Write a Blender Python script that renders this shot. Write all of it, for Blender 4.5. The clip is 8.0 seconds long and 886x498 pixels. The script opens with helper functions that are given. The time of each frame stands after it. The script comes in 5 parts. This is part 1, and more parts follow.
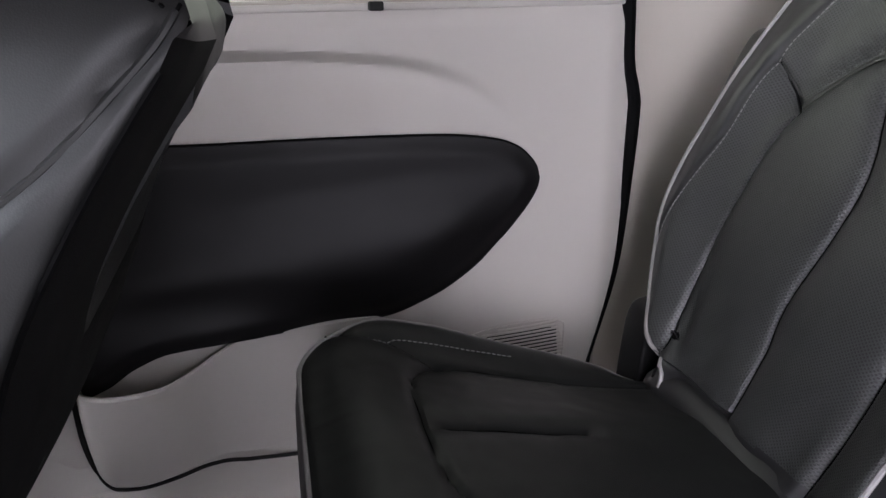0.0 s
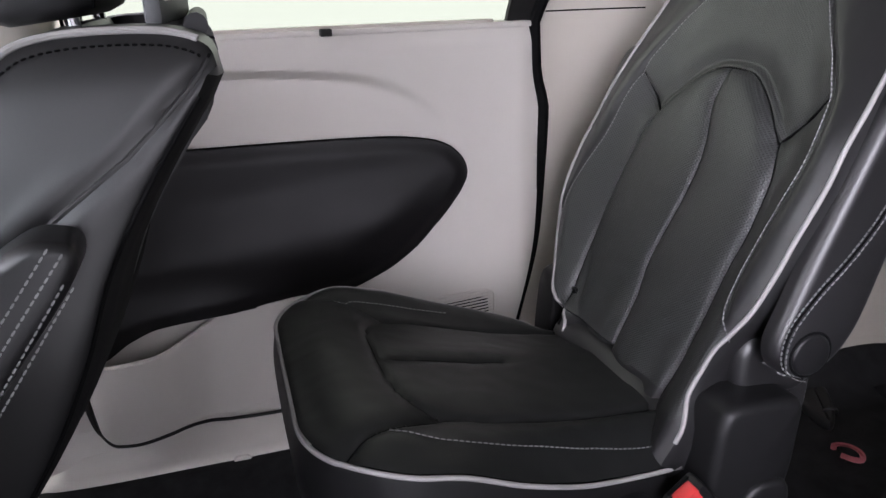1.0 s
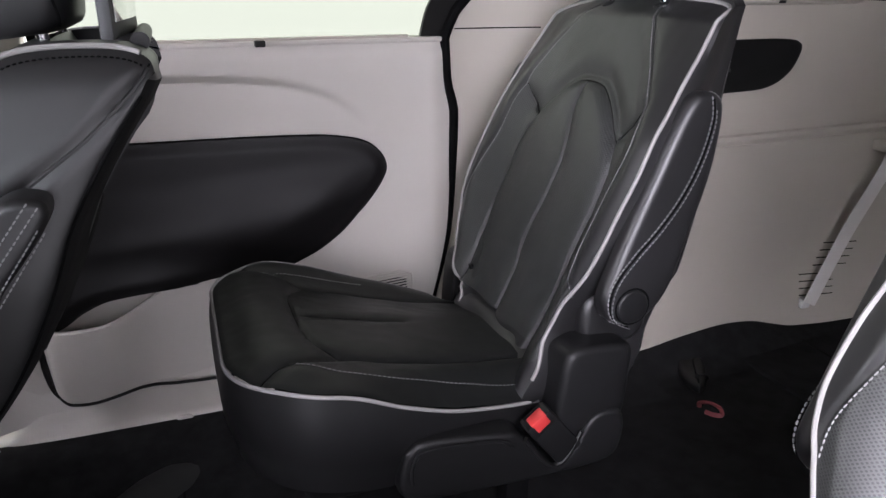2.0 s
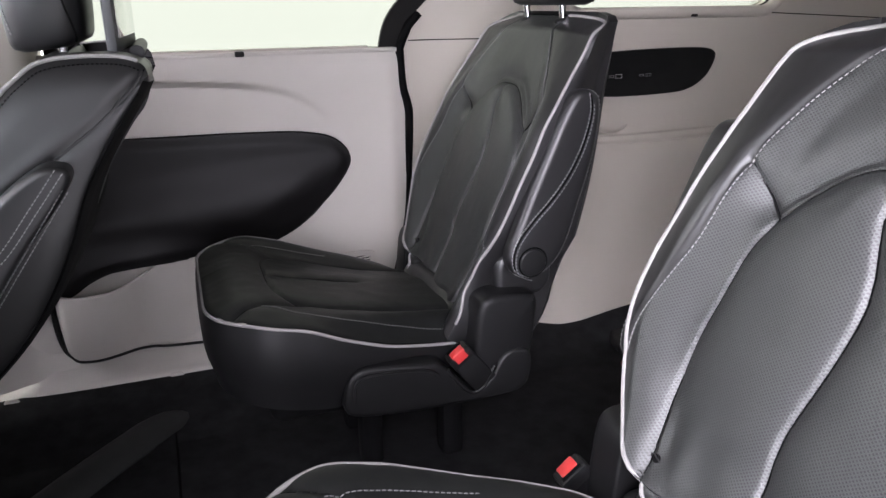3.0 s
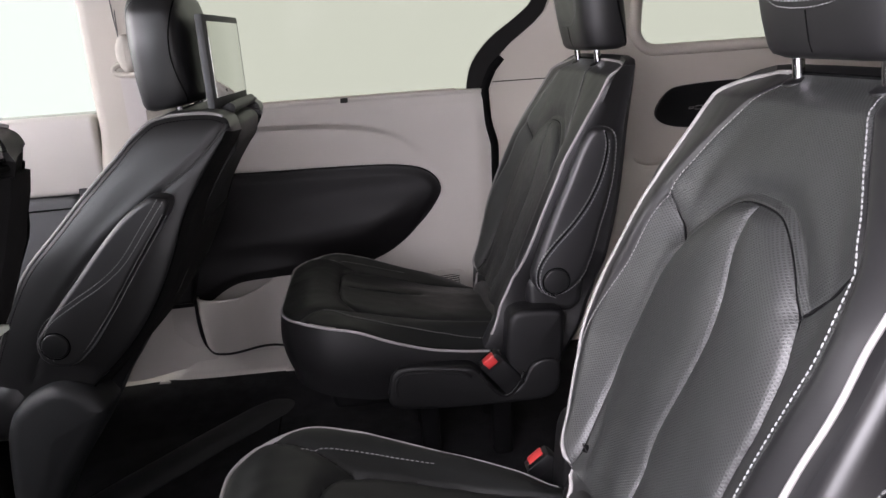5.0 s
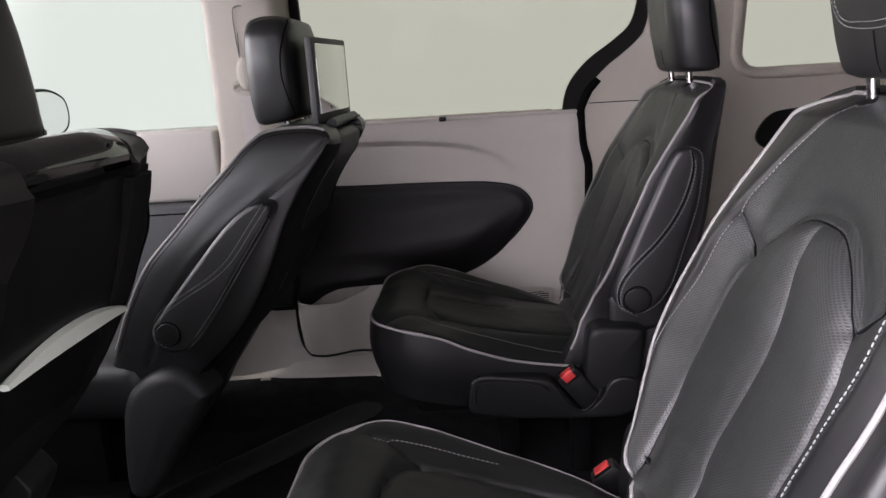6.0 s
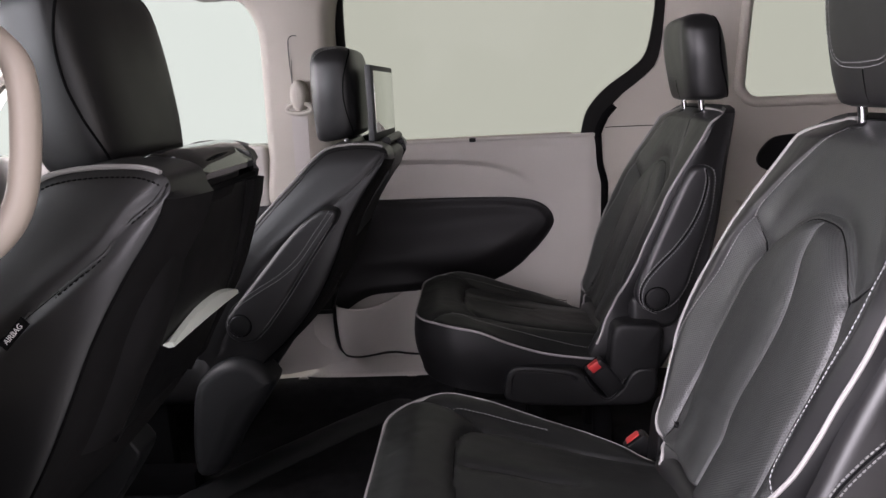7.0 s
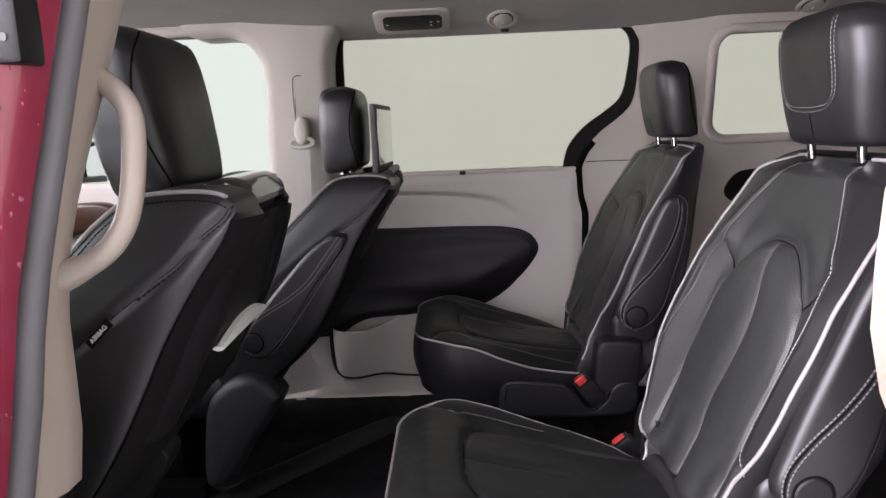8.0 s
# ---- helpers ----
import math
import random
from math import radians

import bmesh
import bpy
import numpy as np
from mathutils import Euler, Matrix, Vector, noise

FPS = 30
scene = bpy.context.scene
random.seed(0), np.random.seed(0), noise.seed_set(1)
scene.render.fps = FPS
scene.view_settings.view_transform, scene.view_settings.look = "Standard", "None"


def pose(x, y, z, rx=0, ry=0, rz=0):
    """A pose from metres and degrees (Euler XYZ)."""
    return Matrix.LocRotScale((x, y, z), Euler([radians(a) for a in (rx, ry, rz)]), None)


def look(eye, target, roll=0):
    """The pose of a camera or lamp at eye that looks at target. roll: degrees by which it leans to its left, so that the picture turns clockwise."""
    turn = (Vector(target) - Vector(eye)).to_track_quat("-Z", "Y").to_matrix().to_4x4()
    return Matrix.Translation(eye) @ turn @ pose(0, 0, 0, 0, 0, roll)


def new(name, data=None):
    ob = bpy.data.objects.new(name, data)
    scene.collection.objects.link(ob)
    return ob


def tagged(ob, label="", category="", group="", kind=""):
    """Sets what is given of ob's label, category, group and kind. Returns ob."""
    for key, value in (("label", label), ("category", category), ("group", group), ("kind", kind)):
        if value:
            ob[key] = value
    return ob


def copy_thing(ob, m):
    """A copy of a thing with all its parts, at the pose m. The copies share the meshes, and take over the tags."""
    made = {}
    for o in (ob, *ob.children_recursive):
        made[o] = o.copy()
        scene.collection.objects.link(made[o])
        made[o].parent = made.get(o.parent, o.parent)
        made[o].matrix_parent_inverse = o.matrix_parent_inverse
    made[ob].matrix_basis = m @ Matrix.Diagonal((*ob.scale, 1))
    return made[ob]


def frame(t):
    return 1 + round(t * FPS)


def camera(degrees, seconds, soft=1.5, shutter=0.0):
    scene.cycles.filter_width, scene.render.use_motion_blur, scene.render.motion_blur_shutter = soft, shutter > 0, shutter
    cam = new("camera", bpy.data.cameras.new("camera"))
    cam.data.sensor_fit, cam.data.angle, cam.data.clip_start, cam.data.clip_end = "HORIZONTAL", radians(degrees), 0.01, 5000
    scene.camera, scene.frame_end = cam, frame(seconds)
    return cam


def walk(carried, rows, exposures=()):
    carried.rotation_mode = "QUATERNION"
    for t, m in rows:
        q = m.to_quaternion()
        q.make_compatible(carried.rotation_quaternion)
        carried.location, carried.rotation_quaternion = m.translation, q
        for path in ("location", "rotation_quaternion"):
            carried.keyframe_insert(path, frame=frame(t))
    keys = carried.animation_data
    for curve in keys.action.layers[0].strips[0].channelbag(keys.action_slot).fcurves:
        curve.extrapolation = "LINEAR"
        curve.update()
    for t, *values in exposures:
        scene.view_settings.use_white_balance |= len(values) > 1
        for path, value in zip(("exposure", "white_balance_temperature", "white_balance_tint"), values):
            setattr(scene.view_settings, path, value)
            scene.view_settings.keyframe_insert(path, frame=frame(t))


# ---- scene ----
cam = camera(62.8, 8.0)
PATH = [
    (0, (-0.128, 0.174, 0.751), (0.29, 2.0, 0.051), -0.9),
    (0.5, (-0.159, 0.087, 0.76), (0.327, 1.895, 0.056), -0.9),
    (1, (-0.16, -0.015, 0.781), (0.382, 1.785, 0.096), -1.7),
    (1.5, (-0.155, -0.108, 0.795), (0.455, 1.671, 0.117), -0.9),
    (2, (-0.144, -0.206, 0.802), (0.502, 1.564, 0.132), -0.3),
    (2.2, (-0.134, -0.252, 0.805), (0.508, 1.516, 0.127), -0.4),
    (3.3, (-0.134, -0.503, 0.828), (0.517, 1.277, 0.191), -0.7),
    (3.5, (-0.116, -0.53, 0.838), (0.513, 1.258, 0.199), -1.1),
    (4, (-0.052, -0.594, 0.838), (0.47, 1.24, 0.234), -2.1),
    (4.2, (-0.032, -0.62, 0.849), (0.446, 1.226, 0.248), -2.2),
    (5.3, (0.089, -0.668, 0.843), (0.133, 1.259, 0.309), -4.2),
    (5.5, (0.095, -0.677, 0.84), (0.086, 1.256, 0.324), -4.0),
    (6, (0.102, -0.71, 0.84), (-0.031, 1.226, 0.358), -3.7),
    (6.5, (0.066, -0.783, 0.845), (-0.07, 1.16, 0.391), -3.3),
    (7, (0.015, -0.88, 0.845), (-0.094, 1.073, 0.427), -2.9),
    (7.3, (-0.001, -0.926, 0.851), (-0.086, 1.032, 0.448), -2.7),
    (7.5, (-0.008, -0.953, 0.848), (-0.072, 1.01, 0.466), -2.6),
    (8, (-0.031, -1.007, 0.851), (-0.064, 0.965, 0.521), -2.5),
]
EXPOSURE = [(0.0, 0.56, 6150, 8), (0.5, 0.62, 6150, 8), (1.0, 0.80, 6150, 8), (2.0, 0.72, 6200, 8), (3.5, 0.80, 6250, 8), (4.2, 0.57, 6300, 8), (5.5, 0.05, 6500, 10), (6.5, -0.18, 6500, 11), (8.0, -0.03, 6450, 12)]
walk(cam, [(t, look(eye, target, roll)) for t, eye, target, roll in PATH], EXPOSURE)

# ---- light of the white photo booth round the car ----
world = bpy.data.worlds.new("booth")
scene.world = world
world.use_nodes = True
wn = world.node_tree.nodes
wl = world.node_tree.links
BG = wn["Background"]
ways = wn.new("ShaderNodeTexCoord")


def toward(direction, lo, hi):
    """0 to 1 as a way into the booth turns to a direction."""
    dot = wn.new("ShaderNodeVectorMath")
    dot.operation = "DOT_PRODUCT"
    dot.inputs[1].default_value = Vector(direction).normalized()
    wl.new(ways.outputs["Generated"], dot.inputs[0])
    soft = wn.new("ShaderNodeMapRange")
    soft.interpolation_type = "SMOOTHSTEP"
    soft.inputs["From Min"].default_value, soft.inputs["From Max"].default_value = lo, hi
    wl.new(dot.outputs["Value"], soft.inputs["Value"])
    return soft.outputs["Result"]


def mathnode(op, a, b):
    n = wn.new("ShaderNodeMath")
    n.operation = op
    for k, v in enumerate((a, b)):
        if isinstance(v, (int, float)):
            n.inputs[k].default_value = v
        else:
            wl.new(v, n.inputs[k])
    return n.outputs[0]


# added gradient: dimmer beyond the open door, strong unseen glow ahead lights the seats
NEAR = toward((-0.35, -0.90, 0.22), -0.4, 1.0)
FRONT = toward((-0.90, -0.30, 0.26), 0.2, 0.97)
level = mathnode("ADD", mathnode("ADD", mathnode("MULTIPLY", NEAR, -0.5), mathnode("MULTIPLY", FRONT, 13.0)), 1.9)
wl.new(level, BG.inputs["Strength"])
# unseen area lamp, added to brighten the near side and the seats
fill_light = bpy.data.lights.new("lamp_bank", "AREA")
fill_light.shape, fill_light.size, fill_light.size_y, fill_light.energy = "RECTANGLE", 1.5, 1.2, 44.0
fill_light.color = (1.02, 0.95, 1.04)
FILL_AT = Vector((-0.95, -1.40, 1.15))
fill_light_ob = new("lamp_bank", fill_light)
fill_light_ob.matrix_world = look(FILL_AT, (0.20, 0.10, 0.62))
tagged(fill_light_ob, "wide soft fill lamp added unseen beyond the doorway", "studio lamp")
tone = wn.new("ShaderNodeMix")
tone.data_type = "RGBA"
tone.inputs["A"].default_value = (1.015, 0.985, 0.955, 1)
tone.inputs["B"].default_value = (1.02, 0.950, 1.05, 1)
wl.new(NEAR, tone.inputs["Factor"])
wl.new(tone.outputs["Result"], BG.inputs["Color"])


# ---- materials ----
def nodes_of(name):
    m = bpy.data.materials.new(name)
    m.use_nodes = True
    nt = m.node_tree
    return m, nt, nt.nodes["Principled BSDF"]


def surface(name, color, rough=0.5, metal=0.0, vary=0.15, scale=6.0, grain=900.0, bump=0.15, grain_kind="noise", spec=0.5, coat=0.0):
    """A painted, moulded or covered surface: broad colour change, fine grain relief, uneven gloss."""
    m, nt, b = nodes_of(name)
    N, L = nt.nodes, nt.links
    tc = N.new("ShaderNodeTexCoord")
    big = N.new("ShaderNodeTexNoise")
    big.inputs["Scale"].default_value = scale
    big.inputs["Detail"].default_value = 5
    L.new(tc.outputs["Object"], big.inputs["Vector"])
    ramp = N.new("ShaderNodeMapRange")
    ramp.inputs["From Min"].default_value, ramp.inputs["From Max"].default_value = 0.3, 0.7
    ramp.inputs["To Min"].default_value, ramp.inputs["To Max"].default_value = 1 - vary, 1 + vary
    L.new(big.outputs["Fac"], ramp.inputs["Value"])
    mul = N.new("ShaderNodeVectorMath")
    mul.operation = "SCALE"
    mul.inputs[0].default_value = color
    L.new(ramp.outputs["Result"], mul.inputs["Scale"])
    L.new(mul.outputs["Vector"], b.inputs["Base Color"])
    rr = N.new("ShaderNodeMapRange")
    rr.inputs["From Min"].default_value, rr.inputs["From Max"].default_value = 0.3, 0.7
    rr.inputs["To Min"].default_value, rr.inputs["To Max"].default_value = max(0.02, rough * 0.95), min(1, rough * 1.05)
    fine = N.new("ShaderNodeTexNoise")
    fine.inputs["Scale"].default_value = scale * 5
    L.new(tc.outputs["Object"], fine.inputs["Vector"])
    L.new(fine.outputs["Fac"], rr.inputs["Value"])
    L.new(rr.outputs["Result"], b.inputs["Roughness"])
    b.inputs["Metallic"].default_value = metal
    b.inputs["Specular IOR Level"].default_value = spec
    b.inputs["Coat Weight"].default_value = coat
    if bump > 0:
        if grain_kind == "cells":
            g = N.new("ShaderNodeTexVoronoi")
            out = g.outputs["Distance"]
        else:
            g = N.new("ShaderNodeTexNoise")
            g.inputs["Detail"].default_value = 3
            out = g.outputs["Fac"]
        g.inputs["Scale"].default_value = grain
        L.new(tc.outputs["Object"], g.inputs["Vector"])
        bp = N.new("ShaderNodeBump")
        bp.inputs["Strength"].default_value = bump
        bp.inputs["Distance"].default_value = 0.0006
        L.new(out, bp.inputs["Height"])
        L.new(bp.outputs["Normal"], b.inputs["Normal"])
    return m


def perforated(name, color, rough):
    """Leather with rows of small punched holes."""
    m = surface(name, color, rough, vary=0.12, grain=420, bump=0.0, spec=0.60, coat=0.06)
    m.node_tree.nodes["Principled BSDF"].inputs["Coat Roughness"].default_value = 0.45
    nt = m.node_tree
    N, L = nt.nodes, nt.links
    b = N["Principled BSDF"]
    uv = N.new("ShaderNodeUVMap")
    sep = N.new("ShaderNodeSeparateXYZ")
    L.new(uv.outputs["UV"], sep.inputs["Vector"])
    waves = []
    for a, c in ((1, 1), (1, -1)):
        add = N.new("ShaderNodeMath")
        add.operation = "ADD" if c > 0 else "SUBTRACT"
        L.new(sep.outputs["X"], add.inputs[0])
        L.new(sep.outputs["Y"], add.inputs[1])
        mu = N.new("ShaderNodeMath")
        mu.operation = "MULTIPLY"
        mu.inputs[1].default_value = math.pi / 0.0042
        L.new(add.outputs[0], mu.inputs[0])
        si = N.new("ShaderNodeMath")
        si.operation = "SINE"
        L.new(mu.outputs[0], si.inputs[0])
        ab = N.new("ShaderNodeMath")
        ab.operation = "ABSOLUTE"
        L.new(si.outputs[0], ab.inputs[0])
        waves.append(ab)
    pr = N.new("ShaderNodeMath")
    pr.operation = "MULTIPLY"
    L.new(waves[0].outputs[0], pr.inputs[0])
    L.new(waves[1].outputs[0], pr.inputs[1])
    hole = N.new("ShaderNodeMapRange")
    hole.inputs["From Min"].default_value, hole.inputs["From Max"].default_value = 0.44, 0.68
    L.new(pr.outputs[0], hole.inputs["Value"])
    g = N.new("ShaderNodeTexVoronoi")
    g.inputs["Scale"].default_value = 520
    tc = N.new("ShaderNodeTexCoord")
    L.new(tc.outputs["Object"], g.inputs["Vector"])
    mixh = N.new("ShaderNodeMath")
    mixh.operation = "MULTIPLY_ADD"
    mixh.inputs[1].default_value = -1.6
    L.new(hole.outputs["Result"], mixh.inputs[0])
    soft = N.new("ShaderNodeMath")
    soft.operation = "MULTIPLY"
    soft.inputs[1].default_value = 0.3
    L.new(g.outputs["Distance"], soft.inputs[0])
    L.new(soft.outputs[0], mixh.inputs[2])
    dark = N.new("ShaderNodeMix")
    dark.data_type = "RGBA"
    dark.inputs["B"].default_value = (0.002, 0.002, 0.002, 1)
    old = b.inputs["Base Color"].links[0].from_socket
    L.new(old, dark.inputs["A"])
    L.new(hole.outputs["Result"], dark.inputs["Factor"])
    L.new(dark.outputs["Result"], b.inputs["Base Color"])
    bp = N.new("ShaderNodeBump")
    bp.inputs["Strength"].default_value = 0.40
    bp.inputs["Distance"].default_value = 0.0006
    L.new(mixh.outputs[0], bp.inputs["Height"])
    L.new(bp.outputs["Normal"], b.inputs["Normal"])
    return m


def glass(name, tint, gloss=1.0):
    """A car pane: tinted see-through with a mirror gloss that grows at grazing angles."""
    m = bpy.data.materials.new(name)
    m.use_nodes = True
    N, L = m.node_tree.nodes, m.node_tree.links
    N.remove(N["Principled BSDF"])
    clear = N.new("ShaderNodeBsdfTransparent")
    clear.inputs["Color"].default_value = (*tint, 1)
    shine = N.new("ShaderNodeBsdfGlossy")
    shine.inputs["Roughness"].default_value = 0.0
    fr = N.new("ShaderNodeFresnel")
    fr.inputs["IOR"].default_value = 1.45
    weak = N.new("ShaderNodeMath")
    weak.operation = "MULTIPLY"
    weak.inputs[1].default_value = gloss
    L.new(fr.outputs["Fac"], weak.inputs[0])
    mix = N.new("ShaderNodeMixShader")
    L.new(weak.outputs[0], mix.inputs["Fac"])
    L.new(clear.outputs[0], mix.inputs[1])
    L.new(shine.outputs[0], mix.inputs[2])
    L.new(mix.outputs[0], N["Material Output"].inputs["Surface"])
    return m


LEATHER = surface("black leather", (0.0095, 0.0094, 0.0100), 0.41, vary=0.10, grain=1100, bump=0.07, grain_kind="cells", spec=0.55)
# colour lifted and tinted green for front light and window sheen on backrests
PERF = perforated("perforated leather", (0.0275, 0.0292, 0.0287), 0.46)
PIPING = surface("light piping", (0.235, 0.226, 0.222), 0.5, vary=0.06, grain=700, bump=0.1)
THREAD = surface("grey thread", (0.16, 0.16, 0.16), 0.7, vary=0.1, grain=1500, bump=0.2)
# cushions share the leather; colour and sheen cut to stand in for shade
SHADELEATHER = surface("black leather toned down for shade", (0.0085, 0.0090, 0.0088), 0.46, vary=0.08, grain=1000, bump=0.22, grain_kind="cells", spec=0.32)
FABRIC = surface("matt black seat fabric", (0.0065, 0.0062, 0.0066), 0.9, vary=0.15, grain=1200, bump=0.4, spec=0.2)
# lighter than the other blacks so the ridge and recliner covers read as lit
LITBLACK = surface("black lifted to read as lit", (0.017, 0.018, 0.019), 0.5, vary=0.2, grain=900, bump=0.3, spec=0.4)
SEAM = surface("dark seam", (0.0025, 0.0025, 0.0028), 0.9, vary=0.1, bump=0, spec=0.1)
BEIGE = surface("beige trim", (0.510, 0.483, 0.446), 0.55, vary=0.05, scale=3, grain=1300, bump=0.14)
PILLAR = surface("grey pillar trim", (0.445, 0.412, 0.36), 0.6, vary=0.04, scale=3, grain=1500, bump=0.14)
CREAM = surface("cream handle plastic", (0.35, 0.30, 0.255), 0.45, vary=0.05, scale=5, grain=1300, bump=0.12)
HEADLINER = surface("headliner cloth", (0.335, 0.313, 0.295), 0.95, vary=0.06, scale=8, grain=1800, bump=0.5)
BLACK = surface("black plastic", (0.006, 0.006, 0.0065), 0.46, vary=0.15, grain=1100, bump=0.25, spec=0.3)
DARKTRIM = surface("black door insert", (0.0055, 0.005, 0.0055), 0.50, vary=0.12, grain=900, bump=0.2, grain_kind="cells", spec=0.3)
GLOSS = surface("gloss black", (0.008, 0.008, 0.009), 0.08, vary=0.1, bump=0, coat=0.6)
RUBBER = surface("grey rubber seal", (0.125, 0.123, 0.128), 0.55, vary=0.15, grain=900, bump=0.2)
BLACKRUB = surface("black rubber", (0.007, 0.0065, 0.0065), 0.6, vary=0.1, grain=900, bump=0.2, spec=0.25)
CARPET = surface("black carpet", (0.013, 0.013, 0.014), 1.0, vary=0.35, scale=30, grain=700, bump=1.0, spec=0.15)
CHROME = surface("chrome post", (0.46, 0.46, 0.47), 0.20, metal=1.0, vary=0.04, bump=0)
MIRROR = surface("mirror glass", (0.86, 0.87, 0.87), 0.03, metal=1.0, vary=0.01, bump=0)
SATIN = surface("satin silver strip", (0.74, 0.79, 0.72), 0.32, metal=0.0, vary=0.06, grain=900, bump=0.05)
STRAPRED = surface("faded red webbing", (0.16, 0.035, 0.04), 0.7, vary=0.15, grain=900, bump=0.4)
RED = surface("red buckle plastic", (0.46, 0.035, 0.035), 0.35, vary=0.08, bump=0.05)
PAINT = surface("dark red car paint", (0.23, 0.022, 0.050), 0.26, vary=0.1, grain=1500, bump=0.03, coat=1.0)
BELT = surface("grey belt webbing", (0.42, 0.39, 0.37), 0.7, vary=0.06, grain=900, bump=0.4)
WEBBING = surface("pale belt webbing", (0.72, 0.69, 0.67), 0.7, vary=0.06, grain=900, bump=0.4)
GREYDARK = surface("dark grey door lining", (0.07, 0.072, 0.075), 0.6, vary=0.1, grain=900, bump=0.2)
GLASS = glass("clear car glass", (0.66, 0.69, 0.68), 0.4)
TINTED = glass("tinted car glass", (0.535, 0.546, 0.512), 0.35)
# darker tint for unseen panes, added to hold back light from the rear
DIMGLASS = glass("extra dark glass to cut light", (0.22, 0.22, 0.20), 0.5)
SCREEN = surface("screen glass", (0.72, 0.73, 0.70), 0.06, metal=0.9, vary=0.03, bump=0)
WHITEWALL = surface("white booth floor", (0.25, 0.25, 0.245), 0.7, vary=0.06, scale=1.5, grain=80, bump=0.2)
MARK = surface("light print", (0.62, 0.62, 0.62), 0.6, vary=0.05, bump=0)
WOOD = surface("brown dash trim", (0.05, 0.024, 0.013), 0.3, vary=0.2, bump=0.05)


# ---- mesh tools ----
def part(name, bm, material, parent=None, label="", smooth=True):
    me = bpy.data.meshes.new(name)
    bmesh.ops.recalc_face_normals(bm, faces=bm.faces)
    bm.to_mesh(me)
    bm.free()
    me.materials.append(material)
    if smooth:
        for p in me.polygons:
            p.use_smooth = True
        me.set_sharp_from_angle(angle=radians(38))
    ob = new(name, me)
    if parent is not None:
        ob.parent = parent
    if label:
        ob["label"] = label
    return ob


def thing(name, label, category, group="", kind="", at=(0, 0, 0)):
    e = new(name)
    e.empty_display_size = 0.05
    e.location = at
    return tagged(e, label, category, group, kind)


def interp(z, table):
    """Smooth value at z from a table of (z, value), by a monotone cubic."""
    n = len(table)
    if z <= table[0][0]:
        return table[0][1]
    if z >= table[-1][0]:
        return table[-1][1]
    for i in range(n - 1):
        if z <= table[i + 1][0]:
            break
    (z0, a), (z1, b) = table[i], table[i + 1]
    h = z1 - z0
    d = (b - a) / h

    def slope(k):
        if k <= 0 or k >= n - 1:
            return None
        l = (table[k][1] - table[k - 1][1]) / (table[k][0] - table[k - 1][0])
        r = (table[k + 1][1] - table[k][1]) / (table[k + 1][0] - table[k][0])
        return 0 if l * r <= 0 else 2 * l * r / (l + r)
    m0, m1 = slope(i), slope(i + 1)
    m0 = d if m0 is None else m0
    m1 = d if m1 is None else m1
    s = (z - z0) / h
    return a * (1 + 2 * s) * (1 - s) ** 2 + m0 * h * s * (1 - s) ** 2 + b * s * s * (3 - 2 * s) + m1 * h * s * s * (s - 1)


def spline(pts, per=8, closed=False):
    """Catmull-Rom points through pts."""
    P = [Vector(p) for p in pts]
    n = len(P)
    out = []
    for i in range(n if closed else n - 1):
        if closed:
            a, b, c, d = P[(i - 1) % n], P[i], P[(i + 1) % n], P[(i + 2) % n]
        else:
            a, b, c, d = P[max(i - 1, 0)], P[i], P[i + 1], P[min(i + 2, n - 1)]
        for k in range(per):
            s = k / per
            out.append(0.5 * ((2 * b) + (c - a) * s + (2 * a - 5 * b + 4 * c - d) * s * s + (3 * b - a - 3 * c + d) * s ** 3))
    if not closed:
        out.append(P[-1].copy())
    return out


def stack(rings, cap=True, closed=True, bm=None):
    """A skin over rings of equal length."""
    bm = bm or bmesh.new()
    R = [[bm.verts.new(p) for p in ring] for ring in rings]
    n = len(R[0])
    for a, b in zip(R, R[1:]):
        for i in range(n if closed else n - 1):
            j = (i + 1) % n
            bm.faces.new((a[i], a[j], b[j], b[i]))
    if cap and closed:
        bm.faces.new(R[0][::-1])
        bm.faces.new(R[-1])
    return bm


def tube(pts, r, seg=8, closed=False, bm=None, flat=1.0, up=None):
    """A round or flattened tube along pts; r is one radius or a list."""
    P = [Vector(p) for p in pts]
    n = len(P)
    rings = []
    ref = Vector(up) if up else None
    last = None
    for i in range(n):
        if closed:
            t = (P[(i + 1) % n] - P[i - 1]).normalized()
        else:
            t = (P[min(i + 1, n - 1)] - P[max(i - 1, 0)]).normalized()
        if ref is not None:
            a = ref - t * ref.dot(t)
        elif last is not None:
            a = last - t * last.dot(t)
        else:
            a = t.orthogonal()
        a.normalize()
        last = a
        b = t.cross(a)
        rad = r[i] if isinstance(r, (list, tuple)) else r
        rings.append([P[i] + rad * (math.cos(k * 2 * math.pi / seg) * a * flat + math.sin(k * 2 * math.pi / seg) * b) for k in range(seg)])
    if closed:
        rings.append(rings[0])
        bm = stack(rings, cap=False, bm=bm)
        bmesh.ops.remove_doubles(bm, verts=bm.verts, dist=1e-6)
        return bm
    return stack(rings, cap=True, bm=bm)


def inset(outline, d):
    """A closed 2D outline moved inwards by d (counter-clockwise or not)."""
    n = len(outline)
    area = sum(outline[i][0] * outline[(i + 1) % n][1] - outline[(i + 1) % n][0] * outline[i][1] for i in range(n))
    sgn = 1 if area > 0 else -1
    out = []
    for i in range(n):
        a, b = outline[i - 1], outline[(i + 1) % n]
        tx, ty = b[0] - a[0], b[1] - a[1]
        l = math.hypot(tx, ty) or 1
